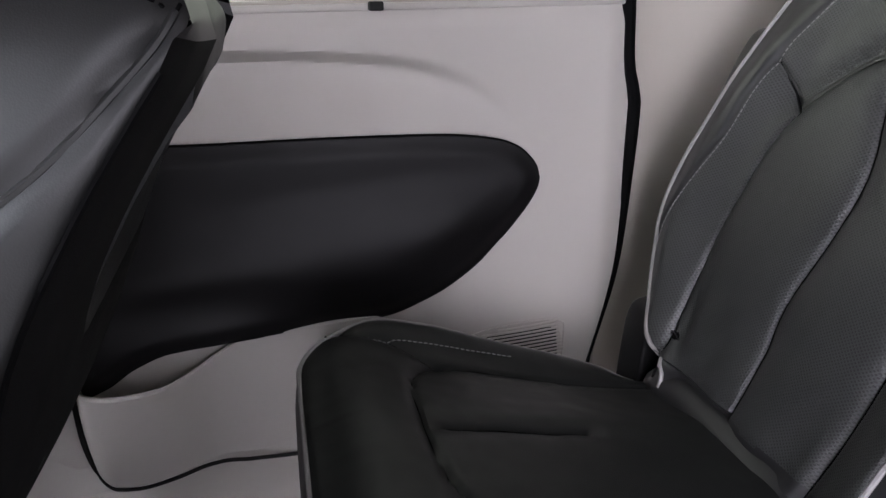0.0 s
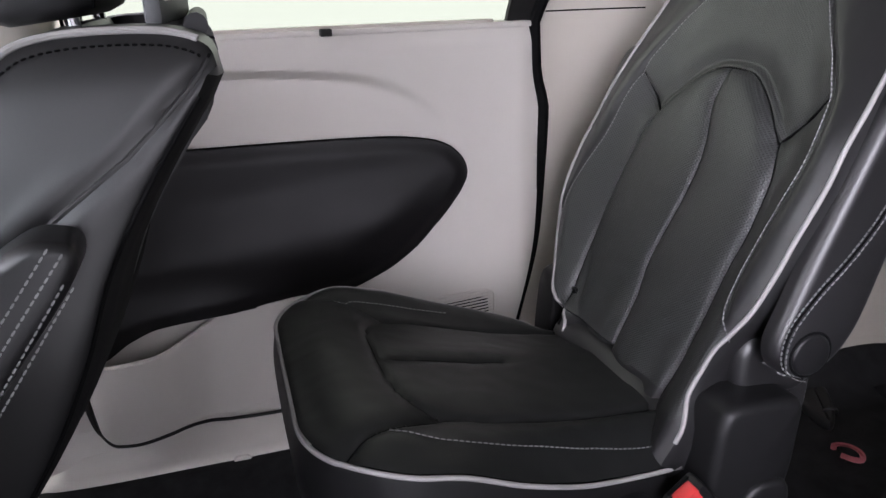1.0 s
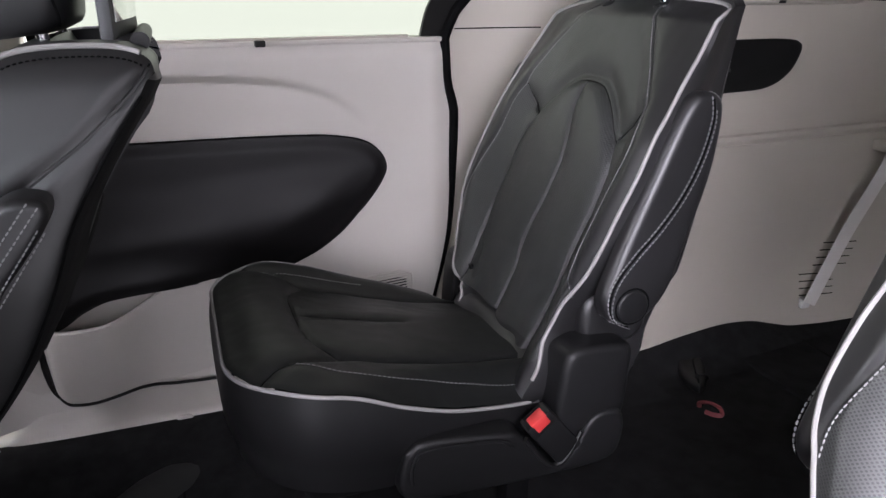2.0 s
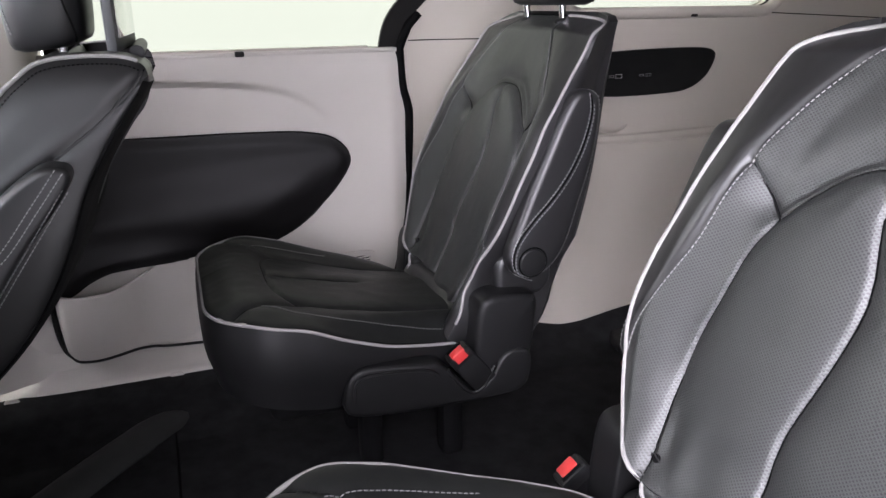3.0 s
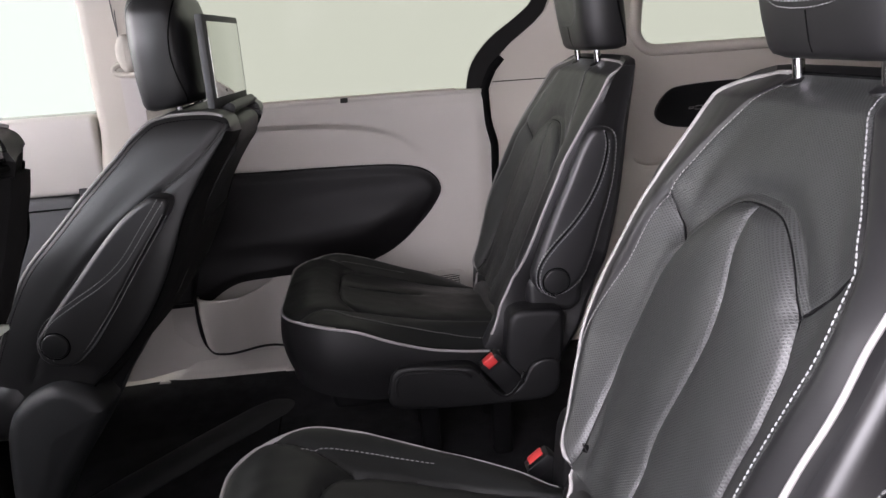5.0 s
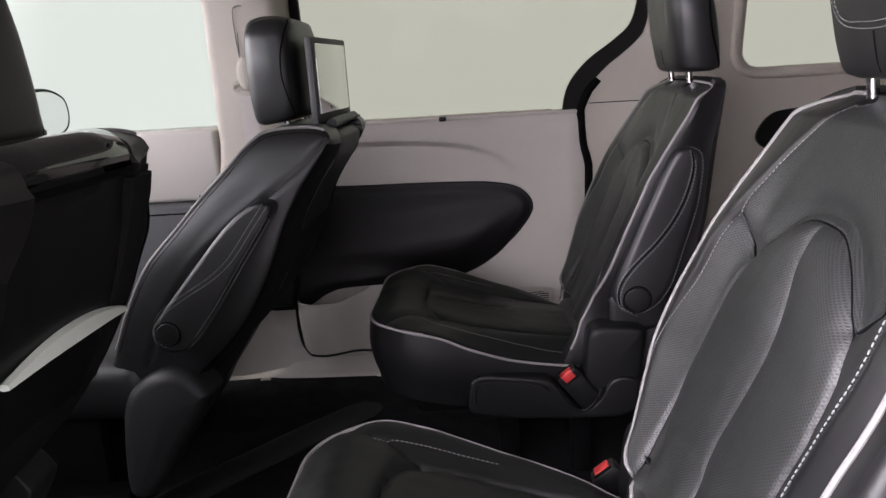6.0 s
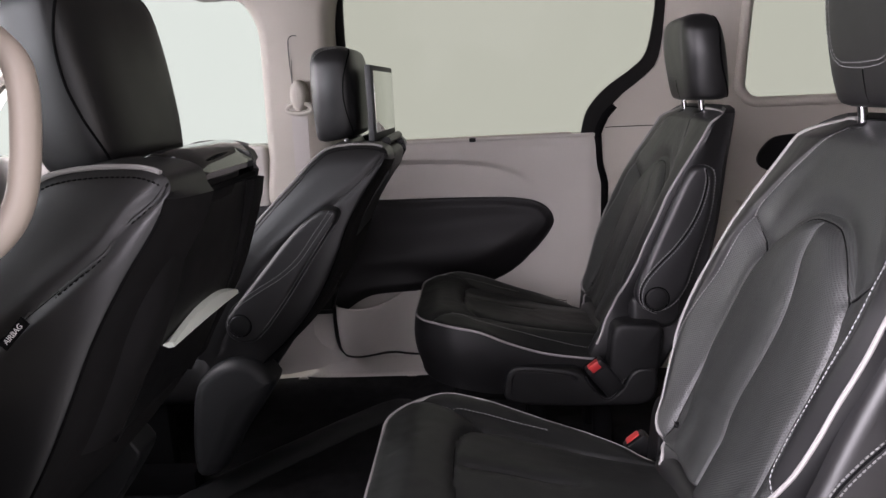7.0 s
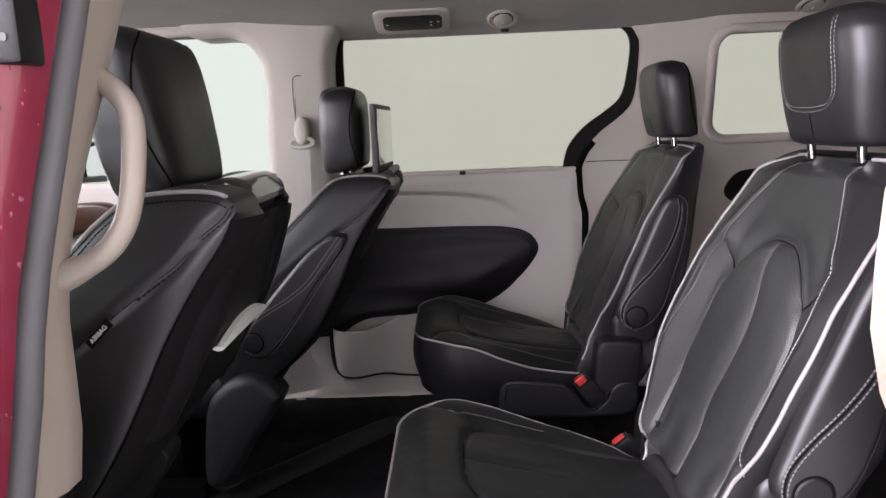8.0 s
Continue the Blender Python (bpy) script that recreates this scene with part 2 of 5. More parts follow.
        out.append((outline[i][0] - sgn * ty / l * d, outline[i][1] + sgn * tx / l * d))
    return out


def pillow(outline, lo, hi, r_lo, r_hi, to3, steps=5, crown=0.0):
    """A solid of an outline between two depths with rounded rims; to3(a, b, depth) gives the place."""
    rings = []
    for k in range(steps + 1):
        q = (1 - k / steps) * math.pi / 2
        rings.append([to3(a, b, lo + r_lo * (1 - math.sin(q))) for a, b in inset(outline, r_lo * (1 - math.cos(q)))])
    for k in range(steps + 1):
        q = k / steps * math.pi / 2
        rings.append([to3(a, b, hi - r_hi * (1 - math.sin(q))) for a, b in inset(outline, r_hi * (1 - math.cos(q)))])
    if crown:
        m = len(outline)
        ca, cb = sum(p[0] for p in outline) / m, sum(p[1] for p in outline) / m
        top = inset(outline, r_hi)
        for f in (0.85, 0.6, 0.3, 0.05):
            rings.append([to3(ca + f * (a - ca), cb + f * (b - cb), hi + crown * (1 - f * f)) for a, b in top])
    return stack(rings)


def xz(side):
    """Outline in x and z, depth across the car."""
    return lambda a, b, d: (a, side * d, b)


def rounded(x0, z0, x1, z1, r, n=5):
    out = []
    for cx, cz, q in ((x1 - r, z1 - r, 0), (x0 + r, z1 - r, 90), (x0 + r, z0 + r, 180), (x1 - r, z0 + r, 270)):
        for k in range(n + 1):
            a = radians(q + 90 * k / n)
            out.append((cx + r * math.cos(a), cz + r * math.sin(a)))
    return out


def block(x0, y0, z0, x1, y1, z1, r=0.005, n=2):
    bm = bmesh.new()
    bmesh.ops.create_cube(bm, size=1)
    for v in bm.verts:
        v.co = Vector(((x0 + x1) / 2 + v.co.x * (x1 - x0), (y0 + y1) / 2 + v.co.y * (y1 - y0), (z0 + z1) / 2 + v.co.z * (z1 - z0)))
    if r:
        bmesh.ops.bevel(bm, geom=bm.edges[:], offset=r, segments=n, affect="EDGES", profile=0.5)
    return bm


def sheet(fn, us, vs):
    """A grid of places fn(u, v) with its u, v kept in metres as a UV map."""
    bm = bmesh.new()
    uvl = bm.loops.layers.uv.new("UVMap")
    G = [[bm.verts.new(fn(u, v)) for v in vs] for u in us]
    for i in range(len(us) - 1):
        for j in range(len(vs) - 1):
            f = bm.faces.new((G[i][j], G[i + 1][j], G[i + 1][j + 1], G[i][j + 1]))
            for lp, (a, b) in zip(f.loops, ((i, j), (i + 1, j), (i + 1, j + 1), (i, j + 1))):
                co = G[a][b].co
                lp[uvl].uv = (co.y, co.z * 1.08 + co.x * 0.4)
    return bm


def stitches(pts, length=0.0045, gap=0.0022, r=0.0008, lift=(0, 0, 0)):
    """A row of thread stitches along pts, one mesh."""
    P = [Vector(p) + Vector(lift) for p in pts]
    bm = bmesh.new()
    seg, pos = 0, 0.0
    cum = [0.0]
    for a, b in zip(P, P[1:]):
        cum.append(cum[-1] + (b - a).length)

    def at(s):
        s = min(max(s, 0), cum[-1])
        i = int(np.searchsorted(cum, s, side="right")) - 1
        i = min(i, len(P) - 2)
        l = cum[i + 1] - cum[i]
        return P[i].lerp(P[i + 1], (s - cum[i]) / l if l else 0)
    s = 0.0
    while s < cum[-1]:
        a, b = at(s), at(s + length)
        if (b - a).length > 1e-4:
            d = (b - a).normalized()
            x = d.orthogonal().normalized()
            y = d.cross(x)
            ring0 = [bm.verts.new(a + r * (math.cos(k * 2.094) * x + math.sin(k * 2.094) * y)) for k in range(3)]
            ringm = [bm.verts.new((a + b) / 2 + 1.5 * r * (math.cos(k * 2.094) * x + math.sin(k * 2.094) * y)) for k in range(3)]
            ring1 = [bm.verts.new(b + r * (math.cos(k * 2.094) * x + math.sin(k * 2.094) * y)) for k in range(3)]
            for A, B in ((ring0, ringm), (ringm, ring1)):
                for k in range(3):
                    bm.faces.new((A[k], A[(k + 1) % 3], B[(k + 1) % 3], B[k]))
            bm.faces.new(ring0[::-1])
            bm.faces.new(ring1)
        s += length + gap
    return bm


def near_line(p, q, pts):
    """Distance from (p, q) to a 2D polyline."""
    best = 9.0
    for (a, b), (c, d) in zip(pts, pts[1:]):
        ux, uy = c - a, d - b
        l2 = ux * ux + uy * uy
        s = 0 if l2 == 0 else min(1, max(0, ((p - a) * ux + (q - b) * uy) / l2))
        best = min(best, math.hypot(p - a - s * ux, q - b - s * uy))
    return best


def line_at(z, table):
    """Straight-line reading of a rising (z, value) table."""
    for (a, b), (c, d) in zip(table, table[1:]):
        if z <= c:
            return b + (d - b) * (max(z, a) - a) / max(c - a, 1e-9)
    return table[-1][1]


def ramp(x, a, b):
    s = min(1, max(0, (x - a) / (b - a)))
    return s * s * (3 - 2 * s)


# ---- setting: the car's inside ----
MID = 0.312          # middle of the car
FLOOR = 0.05


def wall_y(z):
    """Inner face of the far side at a height: upright below the belt, leaning in above."""
    return 1.068 - 0.24 * max(0.0, z - 0.717)


floor = tagged(part("floor", block(-2.2, -0.62, FLOOR - 0.06, 2.3, 1.24, FLOOR, 0.004), CARPET), "black carpet covering the whole car floor", "floor", kind="structure")

# headliner: arched across the car
def roof_z(y):
    s = abs(y - MID) / 0.70
    return 1.160 - 0.090 * max(0.0, (s - 0.5) / 0.5) ** 1.8


bm = sheet(lambda u, v: (u, v, roof_z(v) + 0.022 * ramp(abs(v - MID), 0.58, 0.69) * ramp(-u, -0.60, -0.50) + 0.022 * ramp(-u, 0.36, 0.56) * ramp(abs(v - MID), 0.42, 0.66) - 0.012 * max(0, (-0.9 - u))), [-1.35 + 0.1 * i for i in range(37)], [MID - 0.70 + 1.40 * i / 40 for i in range(41)])
ret = bmesh.ops.extrude_face_region(bm, geom=bm.faces[:])
for e in ret["geom"]:
    if isinstance(e, bmesh.types.BMVert):
        e.co.z += 0.05
ceiling = tagged(part("ceiling", bm, HEADLINER), "grey-beige cloth headliner arched across the car", "ceiling", kind="structure")

ground = tagged(part("ground", block(-9, -9, -0.48, 9, 9, -0.42, 0), WHITEWALL), "pale smooth booth floor outside the car", "ground", kind="structure")


# ---- far sliding door ----
CREASE = [(-0.46, 0.682), (-0.19, 0.675), (-0.05, 0.669), (0.056, 0.655), (0.132, 0.626), (0.188, 0.576), (0.217, 0.52), (0.226, 0.475)]
REAR = [(0.20, 0.290), (0.37, 0.330), (0.47, 0.338), (0.585, 0.343), (0.646, 0.329), (0.719, 0.325)]   # rear edge, by height
crease2 = [(p.x, p.y) for p in spline([(a, b, 0) for a, b in CREASE], 6)]


def inside(p, q, poly):
    c = False
    n = len(poly)
    for i in range(n):
        (a, b), (e, f) = poly[i], poly[(i + 1) % n]
        if (b > q) != (f > q) and p < (e - a) * (q - b) / (f - b) + a:
            c = not c
    return c


def crease_z(x):
    best = 0.0
    for (a, b), (c, d) in zip(crease2, crease2[1:]):
        if a <= x <= c:
            return b + (d - b) * (x - a) / max(1e-6, c - a)
    return -1.0 if x > crease2[-1][0] else crease2[0][1]


def door_y(x, z):
    """Face of the door lining: a soft step along the crease, then swelling out towards the dark insert."""
    y = 1.085
    d = near_line(x, z, crease2)
    below = z < crease_z(x)
    if below:
        y += 0.024 * ramp(d, 0.0, 0.017) * (1 - ramp(d, 0.017, 0.105)) * (1 - ramp(x, -0.05, 0.22))
    y -= 0.010 * ramp(z, 0.56, 0.35)
    y += 0.006 * ramp(z, 0.690, 0.717)
    y += 0.012 * ramp(x, 0.30, 0.36)
    return y


xs = [-0.47 + 0.0075 * i for i in range(110)]
zs = [0.10 + 0.0041 * i for i in range(151)]


def door_place(u, v):
    x = min(u, interp(v, REAR)) if u > 0.25 else u
    if u > 0.25:
        edge = interp(v, REAR)
        x = 0.25 + (edge - 0.25) * (u - 0.25) / (xs[-1] - 0.25)
    return (x, door_y(x, v), v)


far_door = thing("sliding_door", "closed sliding side door with beige lining", "car door", kind="structure", at=(0, -0.013, 0.002))
bm = sheet(door_place, xs, zs)
ret = bmesh.ops.extrude_face_region(bm, geom=bm.faces[:])
for e in ret["geom"]:
    if isinstance(e, bmesh.types.BMVert):
        e.co.y = 1.16
part("door_lining", bm, BEIGE, far_door, "smooth beige door lining with a swept crease")


def insert_y(x, z):
    """The dark padded insert: flat top, a soft fold at elbow height, swelling below."""
    e = min(near_line(x, z, insert2 + insert2[:1]), 9)
    y = 1.074 - 0.006 * ramp(e, 0, 0.025)
    fold = 0.450 + 0.035 * ramp(x, -0.3, 0.15)
    y -= 0.020 * ramp(z, fold + 0.045, fold - 0.055) * ramp(e, 0.0, 0.09)
    y -= 0.026 * ramp(-x, 0.06, 0.24) * ramp(-z, -0.40, -0.32) * (1 - 0.6 * ramp(e, 0.0, 0.09))
    return y


TOP = [(-0.47, 0.577), (-0.36, 0.573), (-0.23, 0.567), (-0.05, 0.565), (0.08, 0.561), (0.15, 0.551), (0.178, 0.540), (0.196, 0.524), (0.205, 0.510), (0.208, 0.497)]
LOW = [(-0.47, 0.262), (-0.40, 0.264), (-0.362, 0.276), (-0.33, 0.297), (-0.283, 0.314), (-0.21, 0.3185), (-0.15, 0.3175), (-0.10, 0.314), (-0.01, 0.319), (0.06, 0.342), (0.115, 0.376), (0.160, 0.421), (0.190, 0.457), (0.203, 0.478), (0.2075, 0.490), (0.208, 0.497)]
cols = [-0.47 + 0.678 * (1 - (1 - i / 90) ** 1.7) for i in range(91)]
insert2 = [(x, interp(x, TOP)) for x in cols] + [(x, interp(x, LOW)) for x in cols[-2::-1]]


def insert_place(u, v):
    lo, hi = interp(u, LOW), interp(u, TOP)
    v = 0.5 - 0.5 * math.cos(v * math.pi)
    z = lo + (hi - lo) * v
    return (u, insert_y(u, z), z)


bm = sheet(insert_place, cols, [i / 48 for i in range(49)])
bmesh.ops.remove_doubles(bm, verts=bm.verts, dist=1e-5)
ret = bmesh.ops.extrude_edge_only(bm, edges=[e for e in bm.edges if e.is_boundary])
for e in ret["geom"]:
    if isinstance(e, bmesh.types.BMVert):
        e.co.y = 1.10
part("door_insert", bm, DARKTRIM, far_door, "black padded insert with a rounded rear end")
part("insert_seam", tube([(a, insert_y(a, b) + 0.0045, b) for a, b in inset(insert2, -0.001)], 0.0016, 6, closed=True), SEAM, far_door)

# belt ledge, its rubber strip and the small clip
part("window_ledge", block(-0.46, 1.0865, 0.714, 0.323, 1.15, 0.7225, 0.002), BEIGE, far_door)
part("belt_seal", block(-0.40, 1.092, 0.7215, 0.262, 1.104, 0.7275, 0.002), PILLAR, far_door, "thin pale window seal")
part("blind_hook", block(-0.009, 1.068, 0.714, 0.008, 1.084, 0.7245, 0.002), BLACKRUB, far_door, "small black sunshade hook")

# storage bin in the foot of the door
BIN = [(-0.391, 1.022), (-0.384, 1.008), (-0.365, 1.002), (-0.33, 1.002), (-0.29, 1.013), (-0.252, 1.040), (-0.215, 1.056), (-0.15, 1.062), (-0.06, 1.069), (0.03, 1.078), (0.20, 1.086)]


def bin_rim(x):
    return interp(x, [(-0.391, 0.290), (-0.35, 0.283), (-0.30, 0.282), (-0.26, 0.288), (-0.225, 0.302), (-0.19, 0.318), (0.2, 0.325)])


def bin_foot(x):
    return interp(x, [(-0.391, 0.20), (-0.384, 0.168), (-0.365, 0.150), (-0.33, 0.147), (-0.28, 0.150), (-0.24, 0.146), (-0.2, 0.138), (-0.1, 0.131), (0.2, 0.135)])


line = [(p.x, p.y) for p in spline([(a, b, 0) for a, b in BIN], 8)]
bm = bmesh.new()
outer = []
for k in range(13):
    s = k / 12
    outer.append([(x, y + 0.016 * (1 - s) ** 2.2 * (1 if x < -0.1 else 0.4) - 0.004 * math.sin(s * math.pi), bin_foot(x) + (bin_rim(x) - bin_foot(x)) * s) for x, y in line])
lip = [[(x, y + 0.003, bin_rim(x) + 0.003) for x, y in line], [(x, y + 0.009, bin_rim(x) + 0.002) for x, y in line],
       [(x + 0.002, y + 0.012, bin_rim(x) - 0.006) for x, y in line], [(x + 0.004, y + 0.016, bin_rim(x) - 0.12) for x, y in line]]
part("door_bin", stack(outer + lip, cap=False, closed=False, bm=bm), BEIGE, far_door, "moulded beige storage bin")
bm = sheet(lambda u, v: (-0.391 + 0.010 * (1 - v) ** 3, 1.022 + 0.078 * u, 0.20 + 0.09 * v - 0.06 * u * (1 - v)), [i / 6 for i in range(7)], [i / 8 for i in range(9)])
foot_line = [(x, y + 0.018 - 0.016 * ramp(x, -0.32, -0.2), bin_foot(x) - 0.004) for x, y in line]
# black tube draws the shadow line below the bin
part("door_bottom_seal", tube(foot_line, 0.0030, 6), BLACKRUB, far_door, "dark strip for the shadow gap under the door")
edge_line = [(-0.3990, 1.052, 0.30), (-0.4000, 1.050, 0.25), (-0.3980, 1.048, 0.20), (-0.390, 1.046, 0.165), (-0.376, 1.040, 0.150)]
# black tube stands in for the shaded gap between bin and pillar trim
part("door_front_seal", tube(spline(edge_line, 6), 0.0075, 8, flat=1.0), BLACKRUB, far_door, "dark strip for the shaded gap along the door edge")
part("bin_end", bm, BEIGE, far_door)


# loudspeaker grille: thin slats
GR = [(0.085, 0.20), (0.085, 0.255), (0.105, 0.272), (0.15, 0.283), (0.22, 0.286), (0.247, 0.282), (0.253, 0.268), (0.250, 0.20)]
part("speaker_dark", pillow([(a, b) for a, b in inset(GR, 0.012)], 1.071, 1.082, 0.001, 0.001, xz(1), 1), SEAM, far_door)
for k in range(15):
    z = 0.206 + 0.0056 * k
    x1 = 0.252 - 0.004 * abs(k - 6) * 0.4
    x0 = 0.085 + 0.0012 * k + (0.05 * ((k - 10) / 4) ** 2 if k > 10 else 0)
    pts = [(x0 + (x1 - x0) * i / 8, 1.0695 - 0.002 * math.sin(i / 8 * math.pi), z - 0.006 * (1 - i / 8)) for i in range(9)]
    part("speaker_slat", tube(pts, 0.0017, 5), BEIGE, far_door)
part("speaker_rim", tube(spline([(a, 1.0715, b) for a, b in GR[1:]], 5), 0.0016, 6), BEIGE, far_door)


# window of the sliding door: glass, black frit edge
WIN = [(-0.345, 0.715), (-0.345, 0.90), (-0.335, 1.075), (-0.318, 1.11), (-0.28, 1.122), (0.0, 1.125), (0.38, 1.117), (0.452, 1.112), (0.492, 1.075), (0.491, 0.97), (0.480, 0.898),
       (0.447, 0.858), (0.391, 0.808), (0.352, 0.764), (0.340, 0.715)]
FRIT_IN = [(-0.318, 0.715), (-0.318, 0.90), (-0.312, 1.065), (-0.300, 1.10), (-0.27, 1.114), (0.0, 1.116), (0.37, 1.108), (0.43, 1.097), (0.462, 1.058), (0.458, 0.97), (0.444, 0.915),
           (0.41, 0.882), (0.345, 0.835), (0.302, 0.78), (0.288, 0.715)]


def side_place(x, z, dy=0.0):
    return (x, wall_y(z) + dy, z)


win_o = [(p.x, p.y) for p in spline([(a, b, 0) for a, b in WIN], 6)]
win_i = [(p.x, p.y) for p in spline([(a, b, 0) for a, b in FRIT_IN], 6)]
window_1 = thing("window_1", "tinted sliding-door window with black edge", "car window", kind="structure")
part("pane", stack([[side_place(a, b, 0.040) for a, b in win_o], [side_place(a, b, 0.044) for a, b in win_o]]), TINTED, window_1, smooth=False)
bm = stack([[side_place(a, b, 0.036) for a, b in win_o], [side_place(a, b, 0.030) for a, b in win_o], [side_place(a, b, 0.028) for a, b in win_i], [side_place(a, b, 0.039) for a, b in win_i]], cap=False, closed=False)
part("window_seal", bm, BLACKRUB, window_1, "black rubber window surround")
part("top_hook", block(0.115, 0.985, 1.095, 0.135, 1.005, 1.106, 0.002), BLACKRUB, window_1)

# door gap and the red body edge behind it
gap = [(interp(z, REAR) + 0.006, z) for z in [0.15 + 0.02 * i for i in range(29)]] + [(0.331, 0.722), (0.339, 0.742), (0.352, 0.768), (0.375, 0.792)]
gap3 = [(x, 1.082, z) for x, z in gap]
tagged(part("trim_gap", tube(gap3, [0.010] * len(gap3), 8, flat=1.0), SEAM), "black rubber door seal in the gap", "door seal", kind="structure")
tagged(part("trim_jamb", tube([(x + 0.009, y + 0.009, z) for x, y, z in gap3], 0.0026, 6), PAINT), "thin dark red painted door jamb edge", "door jamb", kind="structure")


# rear quarter: trim from the door gap back to the tail
def quarter_y(x, z):
    y = 1.088 - 0.09 * ramp(x, 0.36, 0.74) - 0.20 * max(0, z - 0.73)
    y -= 0.03 * ramp(z, 0.515, 0.49) * ramp(x, 0.5, 0.7)
    y -= 0.03 * ramp(z, 0.30, 0.08)
    return y


QWIN = (0.670, 0.794, 1.24, 1.062)
qw = [(p[0], p[1]) for p in rounded(*QWIN, 0.045, 6)]


def quarter_panel():
    bm = bmesh.new()
    us = [0.345 + 0.0235 * i for i in range(76)]
    vs = [0.05 + 0.0215 * i for i in range(50)]
    G = {}
    for i, u in enumerate(us):
        for j, v in enumerate(vs):
            edge = interp(v, REAR) + 0.018 if v < 0.72 else interp(v, [(0.72, 0.343), (0.77, 0.352), (0.82, 0.392), (0.865, 0.450), (0.90, 0.478), (0.97, 0.487), (1.05, 0.488), (1.11, 0.452)])
            x = edge + (u - 0.345) * (2.1 - edge) / (us[-1] - 0.345)
            G[i, j] = bm.verts.new((x, quarter_y(x, v), v))
    for i in range(len(us) - 1):
        for j in range(len(vs) - 1):
            q = [G[i, j], G[i + 1, j], G[i + 1, j + 1], G[i, j + 1]]
            mx, mz = sum(v.co.x for v in q) / 4, sum(v.co.z for v in q) / 4
            if inside(mx, mz, qw):
                continue
            bm.faces.new(q)
    # snug the ragged rim of the window opening to the true outline
    for v in bm.verts:
        if v.link_faces and any(e.is_boundary for e in v.link_edges) and near_line(v.co.x, v.co.z, qw + qw[:1]) < 0.03 and 0.6 < v.co.x < 1.4 and v.co.z > 0.7:
            best = min(((a, b) for a, b in qw_dense), key=lambda p: math.hypot(p[0] - v.co.x, p[1] - v.co.z))
            v.co = (best[0], quarter_y(*best), best[1])
    loose = [v for v in bm.verts if not v.link_faces]
    bmesh.ops.delete(bm, geom=loose, context="VERTS")
    ret = bmesh.ops.extrude_face_region(bm, geom=bm.faces[:])
    for e in ret["geom"]:
        if isinstance(e, bmesh.types.BMVert):
            e.co.y += 0.05
    return bm


qw_dense = []
for (a, b), (c, d) in zip(qw, qw[1:] + qw[:1]):
    for k in range(8):
        qw_dense.append((a + (c - a) * k / 8, b + (d - b) * k / 8))
quarter = tagged(part("wall_quarter", quarter_panel(), PILLAR), "grey-beige moulded rear quarter trim with window opening", "interior trim", kind="structure")
window_2 = thing("window_2", "rear quarter window with thin black seal", "car window", kind="structure")
part("pane", stack([[(a, quarter_y(a, b) + 0.036, b) for a, b in inset(qw, -0.03)], [(a, quarter_y(a, b) + 0.040, b) for a, b in inset(qw, -0.03)]]), TINTED, window_2, smooth=False)
part("window_rim", tube([(a, quarter_y(a, b) - 0.001, b) for a, b in inset(qw_dense[::3], -0.008)], 0.013, 10, closed=True), PILLAR, window_2)
part("window_seal", tube([(a, quarter_y(a, b) + 0.018, b) for a, b in inset(qw_dense[::3], 0.001)], 0.0035, 6, closed=True), BLACKRUB, window_2, "thin black glass seal")
for gx, gz, w in ((1.128, 0.842, 0.012), (1.146, 0.845, 0.022), (1.148, 0.836, 0.020)):
    part("etched_mark", block(gx, quarter_y(gx, gz) + 0.0325, gz, gx + w, quarter_y(gx, gz) + 0.0345, gz + 0.003, 0.0005), RUBBER, window_2)
part("blind_hook", block(0.99, quarter_y(1, .79) - 0.012, 0.776, 1.008, quarter_y(1, .79) + 0.004, 0.786, 0.002), BLACKRUB, window_2)
# split line in the pillar trim
tagged(part("trim_split", tube([(x, quarter_y(x, 0.735) - 0.0006, 0.737 + 0.004 * (x - 0.35)) for x in [0.352 + 0.02 * i for i in range(9)]], 0.0012, 5), SEAM), "thin joint in the pillar trim", "trim", kind="structure")
tagged(part("trim_split", tube([(x, quarter_y(x, 0.78) - 0.0006, 0.783 - 0.05 * (x - 1.2)) for x in [1.2 + 0.05 * i for i in range(9)]], 0.0012, 5), SEAM), "thin joint in the rear trim", "trim", kind="structure")

# oval storage recess with its black insert
OV = [(0.715, 0.648), (0.735, 0.618), (0.80, 0.605), (0.93, 0.605), (1.01, 0.612), (1.06, 0.64), (1.082, 0.678), (1.078, 0.698), (1.04, 0.707), (0.93, 0.708), (0.80, 0.704), (0.745, 0.692)]
ov = [(p.x, p.y) for p in spline([(a, b, 0) for a, b in OV], 6, closed=True)]
oval = thing("trim_console", "black oval control recess in the side trim", "side console", kind="structure")
part("oval_insert", stack([[(a, quarter_y(a, b) + 0.010, b) for a, b in ov], [(a, quarter_y(a, b) - 0.0055, b) for a, b in ov], [(a, quarter_y(a, b) - 0.006, b) for a, b in inset(ov, 0.004)],
                            [(a, quarter_y(a, b) - 0.003, b) for a, b in inset(ov, 0.010)]]), BLACK, oval)
for sx, w, h, tone in ((0.795, 0.012, 0.004, PIPING), (0.812, 0.016, 0.008, PIPING), (0.875, 0.011, 0.004, RUBBER), (0.892, 0.014, 0.005, RUBBER)):
    sy = quarter_y(sx, 0.65)
    loop = [(sx, sy - 0.0064, 0.650 - h / 2), (sx + w, sy - 0.0064, 0.650 - h / 2), (sx + w, sy - 0.0064, 0.650 + h / 2), (sx, sy - 0.0064, 0.650 + h / 2)]
    part("printed_sign", tube(loop, 0.0009, 4, closed=True), tone, oval)
